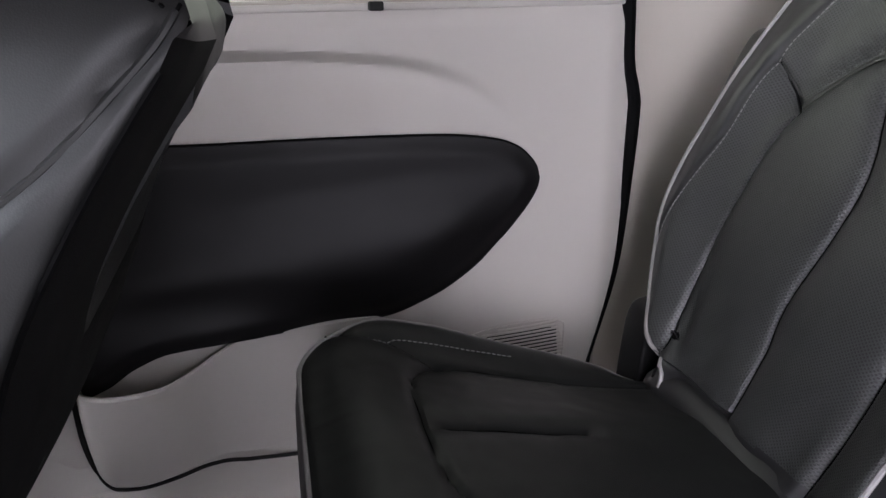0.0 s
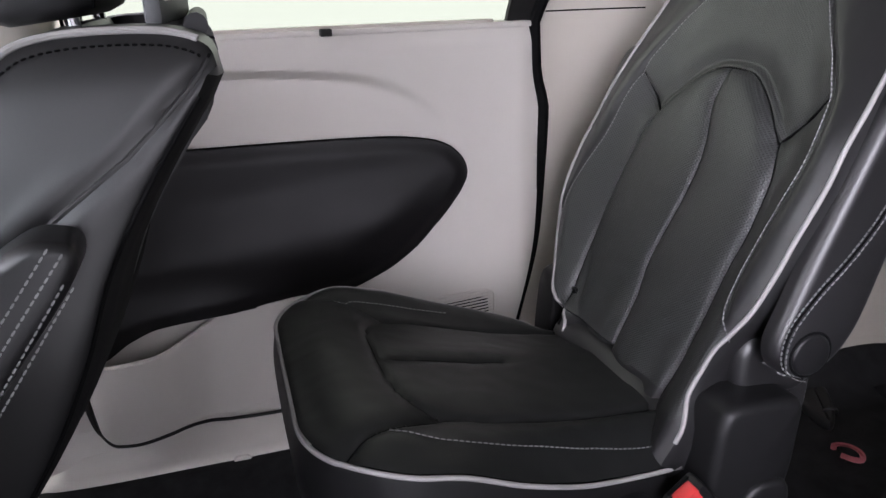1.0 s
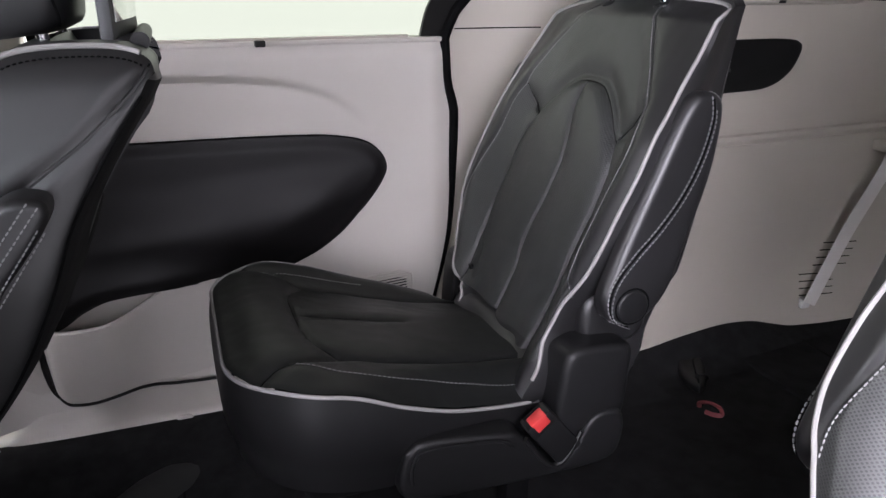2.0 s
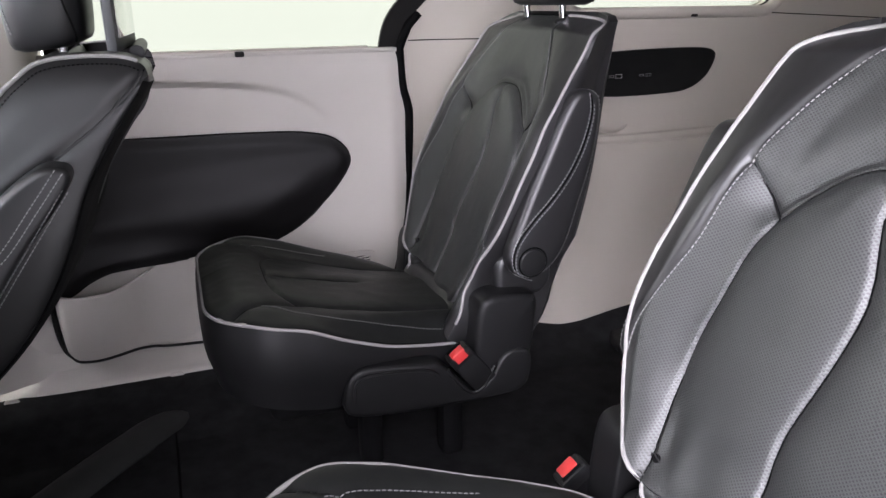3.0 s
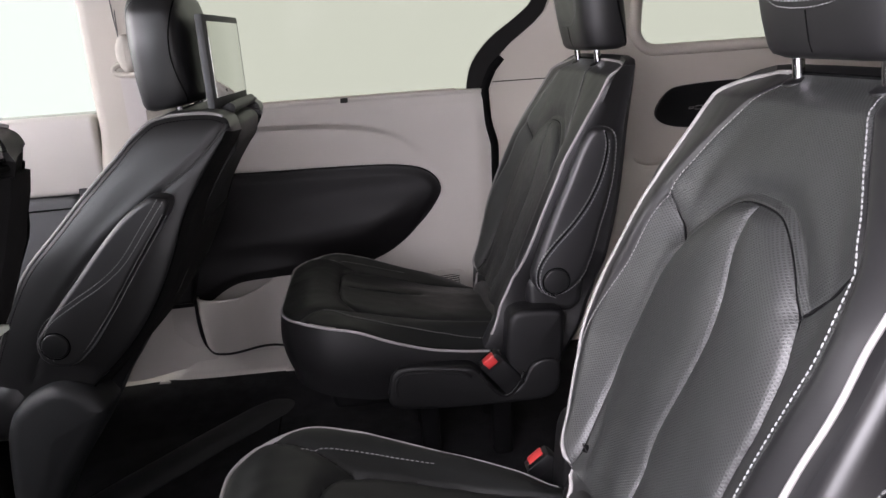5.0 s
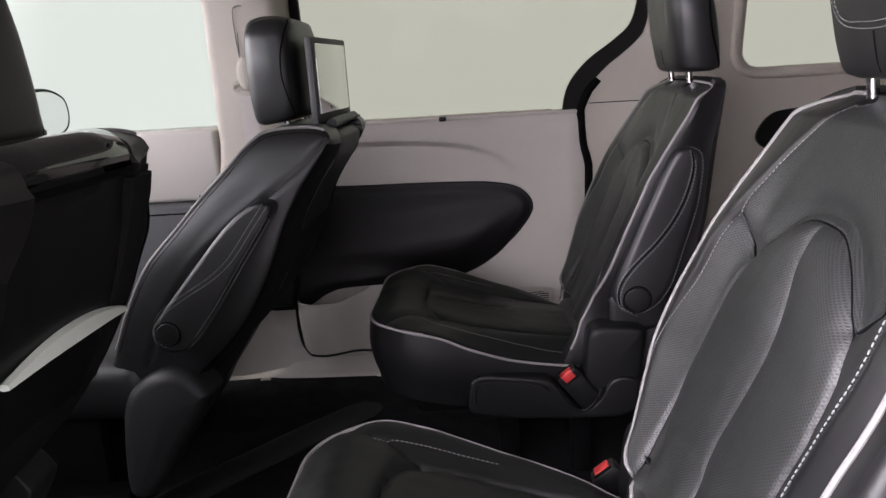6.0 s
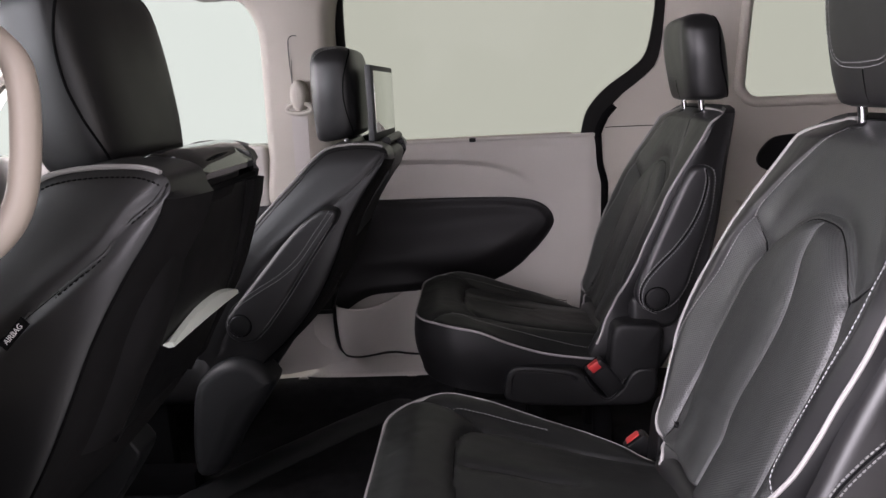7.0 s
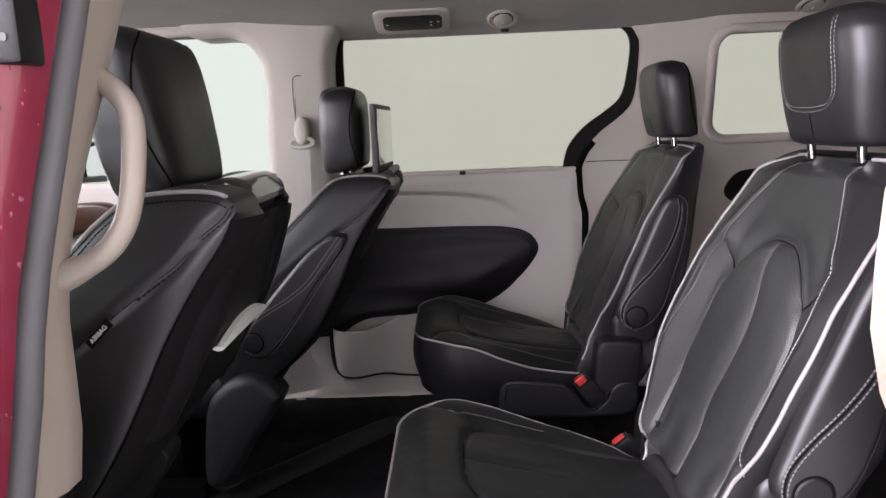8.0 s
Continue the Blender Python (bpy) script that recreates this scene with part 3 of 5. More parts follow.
# shelf ledge and its notch
tagged(part("trim_ledge", tube(spline([(0.60, quarter_y(0.6, 0.50) + 0.008, 0.505), (0.85, quarter_y(0.85, 0.5) + 0.004, 0.508), (1.3, quarter_y(1.3, 0.5) + 0.006, 0.512), (2.0, quarter_y(2, 0.5) + 0.01, 0.51)], 8), 0.012, 8), PILLAR), "rounded ledge in the rear side trim", "trim", kind="structure")
for cx, w in ((0.812, 0.044), (0.712, 0.044)):
    rings = []
    for k in range(7):
        a = k / 6 * math.pi / 2
        rings.append([(cx + w * math.cos(a) * math.cos(b), quarter_y(cx, 0.53) + 0.003 - 0.020 * math.cos(a) * math.sin(b), 0.541 - 0.020 * math.sin(a)) for b in [i * math.pi / 12 for i in range(13)]])
    tagged(part("cup_scoop", stack(rings, cap=False, closed=False), PILLAR), "shallow moulded scoop above the side ledge", "trim", kind="structure")
# slotted vent and the third-row belt over it
vent = thing("trim_vent", "slotted vent low in the side trim", "vent", kind="structure")
for k in range(8):
    z = 0.145 + 0.016 * k
    x0 = 1.137 + 0.010 * k * (k > 3)
    part("slot", tube([(x0 + 0.10 * i / 5, quarter_y(x0, z) - 0.001, z - 0.008 * i / 5) for i in range(6)], 0.0013, 5), SEAM, vent)
belt3 = thing("rear_seat_belt", "pale rear seat belt hanging along the side trim", "seat belt")
bpts = [(1.147, quarter_y(1.147, 0.13) - 0.020, 0.132), (1.222, quarter_y(1.22, 0.3) - 0.045, 0.29), (1.312, quarter_y(1.334, 0.47) - 0.050, 0.471), (1.36, quarter_y(1.36, 0.7) - 0.050, 0.62)]
part("webbing", tube(spline(bpts, 6), 0.0225, 6, flat=0.06, up=(0, 1, 0)), WEBBING, belt3)
part("anchor", block(1.137, quarter_y(1.147, 0.13) - 0.012, 0.116, 1.162, quarter_y(1.175, 0.13) + 0.004, 0.14, 0.004), MARK, belt3)
part("belt_guide", block(1.305, quarter_y(1.33, 0.48) - 0.055, 0.462, 1.375, quarter_y(1.33, 0.48) + 0.004, 0.488, 0.006), PILLAR, belt3)

# step and sill trim by the far door
def sill_place(u, v):
    prof = [(0, (1.09, 0.128)), (0.25, (1.065, 0.127)), (0.5, (1.045, 0.115)), (0.75, (1.022, 0.098)), (0.9, (1.006, 0.092)), (1.0, (0.999, 0.070))]
    y = interp(v, [(a, b[0]) for a, b in prof])
    z = interp(v, [(a, b[1]) for a, b in prof])
    return (u, y + 0.012 * math.sin(u * 9) * ramp(u, -0.3, -0.6), z - 0.012 * ramp(u, -0.45, -0.52))


bm = sheet(sill_place, [-0.85 + 0.03 * i for i in range(43)], [i / 14 for i in range(15)])
for tx_ in (-0.497, -0.193):
    tagged(part("trim_sill_tab", pillow(rounded(tx_ - 0.014, 0.072, tx_ + 0.014, 0.094, 0.009), 0.9985, 1.006, 0.003, 0.002, xz(1)), BEIGE), "small beige clip tab under the sill trim", "sill trim", kind="structure")
tagged(part("trim_sill", bm, BEIGE), "beige sill trim along the floor edge", "sill trim", kind="structure")
bm = sheet(lambda u, v: (u, 0.80 + 0.21 * v + 0.006 * math.sin(u * 23) * v, 0.052 + 0.036 * ramp(v, 0.1, 0.95)), [-1.0 + 0.05 * i for i in range(35)], [i / 10 for i in range(11)])
tagged(part("trim_carpet_edge", bm, CARPET), "carpet rising to the sill", "carpet", kind="structure")
bm = sheet(lambda u, v: (u, 1.088 - 0.045 * (1 - v) ** 2.5 - 0.05 * ramp(u, -0.42, -0.56), 0.105 + 0.22 * v), [-0.75 + 0.025 * i for i in range(16)], [i / 10 for i in range(11)])
tagged(part("trim_sill_end", bm, BEIGE), "beige lower pillar trim", "sill trim", kind="structure")

# B pillar on the far side with the front belt
PILL = [(-0.535, 0.57), (-0.535, 0.70), (-0.520, 0.90), (-0.512, 1.00), (-0.522, 1.05), (-0.548, 1.085), (-0.60, 1.105), (-0.70, 1.112), (-0.70, 1.19), (-0.30, 1.19), (-0.325, 1.08), (-0.338, 1.0), (-0.342, 0.80), (-0.36, 0.70), (-0.36, 0.57)]
pil = [(p.x, p.y) for p in spline([(a, b, 0) for a, b in PILL], 4, closed=True)]


def pil_place(a, b, d):
    return (a, 0.985 - 0.22 * max(0, b - 0.70) + d, b)


rings = [[pil_place(a, b, 0.16) for a, b in pil], [pil_place(a, b, 0.03) for a, b in pil], [pil_place(a, b, 0.012) for a, b in inset(pil, 0.006)], [pil_place(a, b, 0.003) for a, b in inset(pil, 0.016)], [pil_place(a, b, 0.0) for a, b in inset(pil, 0.028)]]
tagged(part("wall_b_pillar", stack(rings), PILLAR), "light grey door pillar trim between the side windows", "door pillar", kind="structure")
low_pil = [(-0.60, 0.286), (-0.60, 0.582), (-0.355, 0.582), (-0.362, 0.42), (-0.388, 0.320), (-0.398, 0.286)]
tagged(part("wall_b_pillar_foot", pillow(low_pil, 0.988, 1.12, 0.010, 0.004, xz(1)), DARKTRIM), "black lower trim of the far door pillar", "door pillar", kind="structure")
fbelt = thing("front_seat_belt", "grey front seat belt with its pillar guide", "seat belt")
B0 = Vector((-0.418, 0.930, 0.845))
part("guide_slot", tube(spline([(-0.437, 0.943, 0.86), (-0.438, 0.93, 0.93), (-0.434, 0.916, 0.985), (-0.424, 0.912, 0.998), (-0.412, 0.912, 0.998)], 5), 0.0012, 6), GREYDARK, fbelt)
part("guide_slot", tube(spline([(-0.437, 0.938, 0.90), (-0.433, 0.932, 0.945), (-0.42, 0.93, 0.955)], 5), 0.0010, 6), GREYDARK, fbelt)
part("height_button", pillow([(B0.x + 0.020 * math.cos(a), B0.z + 0.012 + 0.038 * math.sin(a)) for a in [k * 2 * math.pi / 24 for k in range(24)]], 0.895, 0.94, 0.012, 0.002, xz(1)), PILLAR, fbelt)
part("belt_loop", tube(spline([(B0.x + 0.03 * math.cos(a) * (1.1 if math.sin(a) < 0 else 1), 0.905, B0.z - 0.018 + 0.012 * math.sin(a)) for a in [k * 2 * math.pi / 10 for k in range(10)]], 4, closed=True), 0.006, 8, closed=True), PILLAR, fbelt)
part("webbing", tube([(B0.x - 0.002 - 0.004 * i, 0.912 + 0.012 * i, B0.z - 0.02 - 0.055 * i) for i in range(9)], 0.024, 6, flat=0.06, up=(0.1, 1, 0.2)), BELT, fbelt)

# front passenger door: lining, glass
fdoor = thing("front_door", "closed front door with pale upper lining", "car door", kind="structure")
part("upper_lining", block(-1.45, 0.99, 0.565, -0.538, 1.12, 0.737, 0.012, 3), BEIGE, fdoor)
part("dark_lining", block(-1.45, 0.975, 0.10, -0.602, 1.12, 0.563, 0.012, 3), GREYDARK, fdoor, "dark grey lower lining")
part("lining_seam", tube([(-1.4, 0.974, 0.535), (-0.9, 0.974, 0.537), (-0.61, 0.974, 0.54)], 0.002, 5), SEAM, fdoor)
part("pull_trim", pillow([(p.x, p.y) for p in spline([(-1.165, 0.600, 0), (-1.160, 0.645, 0), (-1.125, 0.675, 0), (-1.06, 0.688, 0), (-0.98, 0.685, 0), (-0.96, 0.650, 0), (-1.02, 0.615, 0), (-1.10, 0.597, 0)], 4, closed=True)], 0.955, 0.995, 0.012, 0.002, xz(1)), WOOD, fdoor, "glossy brown wood-look trim")
window_3 = thing("window_3", "clear front side window", "car window", kind="structure")
fw = [(-1.35, 0.735), (-0.49, 0.735), (-0.47, 1.145), (-0.95, 1.145)]
part("pane", stack([[(a, 1.02 - 0.2 * (b - 0.735) + d, b) for a, b in fw] for d in (0.0, 0.004)]), GLASS, window_3, smooth=False)
rail_f = [(-1.42, 0.74), (-1.15, 0.95), (-0.98, 1.075), (-0.85, 1.112), (-0.60, 1.117), (-0.535, 1.112), (-0.505, 1.10)]
tagged(part("trim_door_frame", tube(spline([(a, 0.995 - 0.2 * (b - 0.735), b + 0.012) for a, b in rail_f], 6), 0.020, 8), PILLAR), "grey front door frame trim", "door frame", kind="structure")

# outside mirror of the far front door
mirror = thing("side_mirror", "black outside mirror by the front door", "car mirror")
MO = [(p.x, p.y) for p in spline([(-0.105, 0.735, 0), (-0.110, 0.80, 0), (-0.085, 0.843, 0), (-0.010, 0.855, 0), (0.045, 0.832, 0), (0.060, 0.790, 0), (0.048, 0.742, 0), (0.0, 0.716, 0), (-0.07, 0.714, 0)], 5, closed=True)]


def mirror_at(a, b, d):
    """Across, up and behind the mirror's face, which looks back along the car."""
    return (-1.10 + 0.36 * a - 0.93 * d, 1.28 + 0.93 * a + 0.36 * d, b)


part("mirror_housing", pillow(MO, 0.0, 0.085, 0.006, 0.040, mirror_at), BLACK, mirror)
part("mirror_glass", pillow(inset(MO, 0.009), -0.003, 0.004, 0.001, 0.001, mirror_at, 1), MIRROR, mirror, "bright mirror glass")
part("mirror_arm", block(-1.20, 1.08, 0.71, -1.10, 1.25, 0.75, 0.01), BLACK, mirror)

# dashboard, wheel and the near front door beyond the driver's seat
dash = thing("dashboard", "pale and dark dashboard with a brown trim strip", "dashboard")
DP = [(-1.75, 0.30), (-1.75, 0.80), (-1.55, 0.815), (-1.35, 0.80), (-1.27, 0.76), (-1.26, 0.70), (-1.30, 0.62), (-1.28, 0.45), (-1.35, 0.30)]
dp = [(p.x, p.y) for p in spline([(a, b, 0) for a, b in DP], 4, closed=True)]
part("dash_body", stack([[(a, y, b) for a, b in dp] for y in (-0.42, 0.30, 1.0)]), GREYDARK, dash)
part("dash_top", block(-1.72, -0.42, 0.79, -1.33, 1.0, 0.835, 0.02, 3), BEIGE, dash)
part("dash_strip", block(-1.262, -0.35, 0.66, -1.25, 0.95, 0.69, 0.004), WOOD, dash)
wheel = thing("steering_wheel", "black steering wheel before the driver's seat", "steering wheel")
WC, wn_ = Vector((-0.98, -0.06, 0.70)), Vector((0.90, 0, 0.42)).normalized()
wx = Vector((0, 1, 0))
wy = wn_.cross(wx)
part("wheel_rim", tube([WC + 0.185 * (math.cos(k * math.pi / 24) * wx + math.sin(k * math.pi / 24) * wy) for k in range(48)], 0.016, 8, closed=True), LEATHER, wheel)
for a in (10, 170, 270):
    d = math.cos(radians(a)) * wx - math.sin(radians(a)) * wy
    part("spoke", tube([WC, WC + 0.18 * d], 0.014, 6), BLACK, wheel)
part("wheel_hub", tube([WC - 0.03 * wn_, WC - 0.005 * wn_, WC + 0.02 * wn_, WC + 0.03 * wn_], [0.05, 0.07, 0.065, 0.04], 20), BLACK, wheel)
part("column", tube([WC - 0.02 * wn_, WC - 0.40 * wn_], 0.045, 12), BLACK, wheel)

# shell that closes the car: near side, tail, nose, roof skin
near_front = thing("near_front_door", "closed driver's door lining", "car door", kind="structure")
part("upper_lining", block(-1.45, -0.49, 0.565, -0.50, -0.37, 0.737, 0.012, 3), BEIGE, near_front)
part("dark_lining", block(-1.45, -0.49, 0.10, -0.50, -0.355, 0.563, 0.012, 3), GREYDARK, near_front)
tagged(part("wall_tail", block(2.1, -0.45, 0.0, 2.16, 1.1, 0.72, 0.01), PILLAR), "plain tailgate lining", "tailgate", kind="structure")
tagged(part("wall_tail_top", block(2.1, -0.45, 1.06, 2.16, 1.1, 1.2, 0.01), PILLAR), "plain tailgate header", "tailgate", kind="structure")
tagged(part("wall_near_quarter", block(0.47, -0.52, 0.0, 2.12, -0.42, 0.79, 0.01), PILLAR), "grey near rear quarter trim", "interior trim", kind="structure")
tagged(part("wall_near_quarter_top", block(0.47, -0.44, 1.06, 2.12, -0.36, 1.18, 0.01), PILLAR), "grey trim above the near rear window", "interior trim", kind="structure")
tagged(part("wall_near_pillar_c", block(0.47, -0.47, 0.78, 0.68, -0.40, 1.07, 0.01), PILLAR), "grey pillar before the near rear window", "interior trim", kind="structure")
# unseen rear panes, tinted extra dark to cut the light they let in
window_4 = thing("window_4", "tinted near rear quarter window", "car window", kind="structure")
part("pane", block(0.67, -0.455, 0.78, 2.12, -0.451, 1.07, 0), DIMGLASS, window_4, smooth=False)
window_5 = thing("window_5", "tinted tailgate window", "car window", kind="structure")
part("pane", block(2.13, -0.45, 0.71, 2.134, 1.1, 1.07, 0), DIMGLASS, window_5, smooth=False)
window_6 = thing("window_6", "clear driver's side window", "car window", kind="structure")
part("pane", stack([[(a, -0.40 + 0.2 * (b - 0.735) - d, b) for a, b in fw] for d in (0.0, 0.004)]), GLASS, window_6, smooth=False)
tagged(part("roof", block(-1.25, -0.46, 1.19, 2.2, 1.08, 1.26, 0.03, 3), PAINT), "dark red outer roof", "car roof", kind="structure")
tagged(part("wall_nose", block(-2.2, -0.5, -0.1, -1.8, 1.1, 0.72, 0.02), PAINT), "dark red front bulkhead", "bulkhead", kind="structure")


# ---- near door opening: pillar, seal, painted jamb, grab handle ----
def near_y(z):
    return -0.405 + 0.26 * max(0, z - 0.72)


def upright(profile, zs_, place):
    return stack([[place(a, b, z) for a, b in profile] for z in zs_])


zz = [0.10 + 0.05 * i for i in range(22)]
PT = [(-0.50, 0.03), (-0.49, -0.06), (-0.40, -0.050), (-0.380, -0.040), (-0.370, -0.012), (-0.370, 0.012), (-0.383, 0.034), (-0.42, 0.045)]
CREAM_X = [(0.1, -0.02), (0.53, -0.006), (0.60, -0.002), (0.73, 0.0), (0.95, 0.044), (1.16, 0.084)]
SEAL_X = [(0.1, -0.505), (0.40, -0.430), (0.583, -0.388), (0.66, -0.371), (0.79, -0.353), (0.95, -0.330), (1.16, -0.301)]
lean = lambda z: interp(z, CREAM_X)
seal_x = lambda z: interp(z, SEAL_X)
bm = upright(PT, [z for z in zz if z > 0.53], lambda a, b, z: (a + lean(z) - 0.004 * ramp(z, 0.60, 0.545), near_y(z) + b, z))
tagged(part("wall_near_pillar", bm, CREAM), "cream trim of the open doorway's front pillar", "door pillar", kind="structure")
bm = upright([(a - 0.012, b * 0.9) for a, b in PT], [z for z in zz if z < 0.61], lambda a, b, z: (a + lean(z), near_y(z) + b, z))
tagged(part("wall_near_pillar_foot", bm, BLACK), "black lower trim of the doorway's front pillar", "door pillar", kind="structure")
PS = [(0.010 * math.cos(k * math.pi / 6), 0.014 * math.sin(k * math.pi / 6)) for k in range(12)]
bm = upright(PS, zz, lambda a, b, z: (seal_x(z) + 1.25 * a, near_y(z) - 0.064 + b, z))
tagged(part("trim_door_seal", bm, RUBBER), "thick grey rubber seal round the doorway", "door seal", kind="structure")
PJ = [(-0.47, -0.20), (-0.47, -0.09), (-0.40, -0.074), (-0.350, -0.080), (-0.338, -0.090), (-0.342, -0.115), (-0.36, -0.14), (-0.42, -0.20)]
bm = upright(PJ, [-0.1 + 0.06 * i for i in range(23)], lambda a, b, z: (a + 0.344 + seal_x(z), near_y(z) + b, z))
tagged(part("wall_jamb", bm, PAINT), "dark red painted door jamb", "door jamb", kind="structure")
rng = random.Random(11)
bm = bmesh.new()
for k in range(90):
    z = 0.25 + 0.9 * rng.random()
    q = rng.random()
    px, py = (-0.338 - 0.004 * q, -0.090 - 0.025 * q) if rng.random() < 0.6 else (-0.342 - 0.018 * q, -0.115 - 0.025 * q)
    r = 0.0008 + 0.0013 * rng.random() ** 2
    m = Matrix.Translation((px + 0.344 + seal_x(z), near_y(z) + py, z)) @ Matrix.Diagonal((r, r, 1.5 * r, 1))
    bmesh.ops.create_icosphere(bm, subdivisions=1, radius=1, matrix=m)
tagged(part("jamb_droplets", bm, PAINT), "small water drops on the red door jamb", "water drops", kind="stuff")
latch = thing("door_latch", "black door latch plate on the red jamb", "latch")
part("latch_plate", block(-0.352, -0.489, 0.908, -0.3275, -0.455, 0.985, 0.004), BLACK, latch)
part("latch_bolt", tube([(-0.338, -0.487, 0.926), (-0.338, -0.4905, 0.926)], 0.003, 10), GREYDARK, latch)

grab = thing("grab_handle", "cream moulded grab handle on the door pillar", "grab handle")
hp = [(-0.380, -0.345, 0.937), (-0.360, -0.348, 0.920), (-0.333, -0.352, 0.902), (-0.3135, -0.356, 0.876), (-0.3135, -0.361, 0.828), (-0.322, -0.367, 0.783), (-0.337, -0.377, 0.757), (-0.358, -0.388, 0.743), (-0.382, -0.395, 0.736)]
hs = spline(hp, 6)
rad = [0.0106 + 0.006 * (ramp(abs(i / (len(hs) - 1) - 0.5), 0.32, 0.5)) for i in range(len(hs))]
part("handle_bar", tube(hs, rad, 14), CREAM, grab)
for p in (hp[0], hp[-1]):
    part("handle_foot", tube([Vector(p) + Vector((-0.012, -0.004, 0)), Vector(p) + Vector((0.004, 0, 0)), Vector(p) + Vector((0.010, 0.001, 0))], [0.022, 0.019, 0.014], 14), CREAM, grab)

# rear edge of the near doorway
bm = upright([(0.0, -0.06), (0.0, 0.03), (0.02, 0.05), (0.10, 0.05), (0.10, -0.06)], [0.0 + 0.06 * i for i in range(20)], lambda a, b, z: (0.330 + a + min(0.12, 1.8 * (z - 0.685) ** 2), near_y(z) - 0.01 + b, z))
tagged(part("wall_near_rear_pillar", bm, CREAM), "cream trim of the doorway's rear pillar", "door pillar", kind="structure")
tagged(part("sill_near", block(-0.62, -0.62, -0.1, 0.6, -0.44, 0.06, 0.015), BLACK), "black step of the open doorway", "door sill", kind="structure")


# ---- second-row seats ----
BACK_X = [(0.28, 0.240), (0.369, 0.276), (0.50, 0.326), (0.62, 0.374), (0.70, 0.410), (0.80, 0.452)]
BACK_W = [(0.285, 0.085), (0.34, 0.096), (0.355, 0.113), (0.37, 0.138), (0.395, 0.163), (0.415, 0.179), (0.445, 0.197), (0.475, 0.212), (0.51, 0.219), (0.55, 0.217), (0.60, 0.209), (0.65, 0.202), (0.70, 0.196), (0.745, 0.190), (0.765, 0.183), (0.782, 0.169), (0.791, 0.149), (0.797, 0.118)]
BACK_WN = [(0.285, 0.172), (0.34, 0.176), (0.38, 0.163), (0.406, 0.164), (0.425, 0.167), (0.445, 0.176), (0.472, 0.187), (0.50, 0.193), (0.546, 0.199), (0.60, 0.205), (0.65, 0.204), (0.70, 0.198), (0.745, 0.193), (0.77, 0.190), (0.785, 0.185), (0.793, 0.170), (0.797, 0.145)]
REAR_X = [(0.285, 0.37), (0.40, 0.425), (0.57, 0.468), (0.69, 0.482), (0.77, 0.492), (0.797, 0.494)]
STITCH = [(0.285, 0.098), (0.345, 0.118), (0.375, 0.143), (0.41, 0.172), (0.45, 0.200), (0.474, 0.203), (0.52, 0.192), (0.581, 0.173), (0.64, 0.160), (0.672, 0.151), (0.719, 0.127), (0.75, 0.104), (0.775, 0.080), (0.797, 0.066)]
STITCHN = [(0.345, 0.160), (0.43, 0.186), (0.442, 0.181), (0.455, 0.170), (0.47, 0.162), (0.50, 0.159), (0.54, 0.163), (0.58, 0.171), (0.615, 0.176), (0.645, 0.173), (0.665, 0.165), (0.69, 0.151), (0.73, 0.116), (0.797, 0.066)]


def back_w(z, s):
    """Half width of the backrest; its foot tucks in on one side only."""
    return interp(z, BACK_W if s >= 0 else BACK_WN)


BOLSTER = [(0.285, 0.098), (0.345, 0.113), (0.375, 0.133), (0.41, 0.150), (0.46, 0.172), (0.50, 0.183), (0.56, 0.180), (0.64, 0.163), (0.70, 0.142), (0.75, 0.110), (0.775, 0.093), (0.797, 0.088)]
BOLSTERN = [(0.345, 0.150), (0.40, 0.150), (0.46, 0.158), (0.50, 0.162), (0.56, 0.170), (0.62, 0.176), (0.65, 0.171)] + [p for p in BOLSTER if p[0] > 0.66]


def stitch_at(z, s):
    return interp(z, STITCH if s >= 0 else STITCHN)


ARCH = [(0.285, 0.098), (0.34, 0.110), (0.37, 0.117), (0.41, 0.127), (0.45, 0.134), (0.497, 0.136), (0.54, 0.130), (0.585, 0.123), (0.62, 0.109)]
ARCHN = [(0.285, 0.100), (0.34, 0.107), (0.40, 0.111), (0.46, 0.113), (0.50, 0.116), (0.54, 0.121), (0.58, 0.120), (0.605, 0.113), (0.62, 0.104)]
MIDDLE = [(0.285, 0.0), (0.37, 0.0), (0.42, 0.004), (0.46, 0.007), (0.50, 0.001), (0.54, -0.006), (0.58, -0.010), (0.60, -0.007), (0.62, 0.0), (0.65, 0.009), (0.68, 0.008)]
arch_top = [(p.x, p.y) for p in spline([(0.109, 0.620, 0), (0.085, 0.646, 0), (0.057, 0.670, 0), (0.028, 0.682, 0), (-0.020, 0.682, 0), (-0.047, 0.671, 0), (-0.078, 0.648, 0), (-0.104, 0.620, 0)], 4)]
arch_r = [(interp(z, ARCH), z) for z in [0.285 + 0.0125 * i for i in range(28)]]
arch_l = [(-interp(z, ARCHN), z) for z in [0.285 + 0.0125 * i for i in range(28)]]
SEAMS = [arch_top, arch_r, arch_l, [(interp(z, MIDDLE), z) for z in [0.285 + 0.02 * i for i in range(20)] + [0.68]],
         [(0.108, 0.621), (0.126, 0.638), (0.151, 0.661)], [(-0.106, 0.623), (-0.128, 0.643), (-0.156, 0.667)]]


def in_arch(s, z):
    if z > 0.62:
        return -0.104 < s < 0.109 and inside(s, z, arch_top + [(-0.104, 0.60), (0.109, 0.60)])
    return -interp(z, ARCHN) < s < interp(z, ARCH)


def groove(d, w=0.0052, depth=0.0068):
    return depth * math.exp(-(d / w) ** 2)


def arch_depth(s, z):
    """How far inside the raised middle panel a place lies."""
    d = min(near_line(s, z, arch_top), near_line(s, z, arch_r), near_line(s, z, SEAMS[2]))
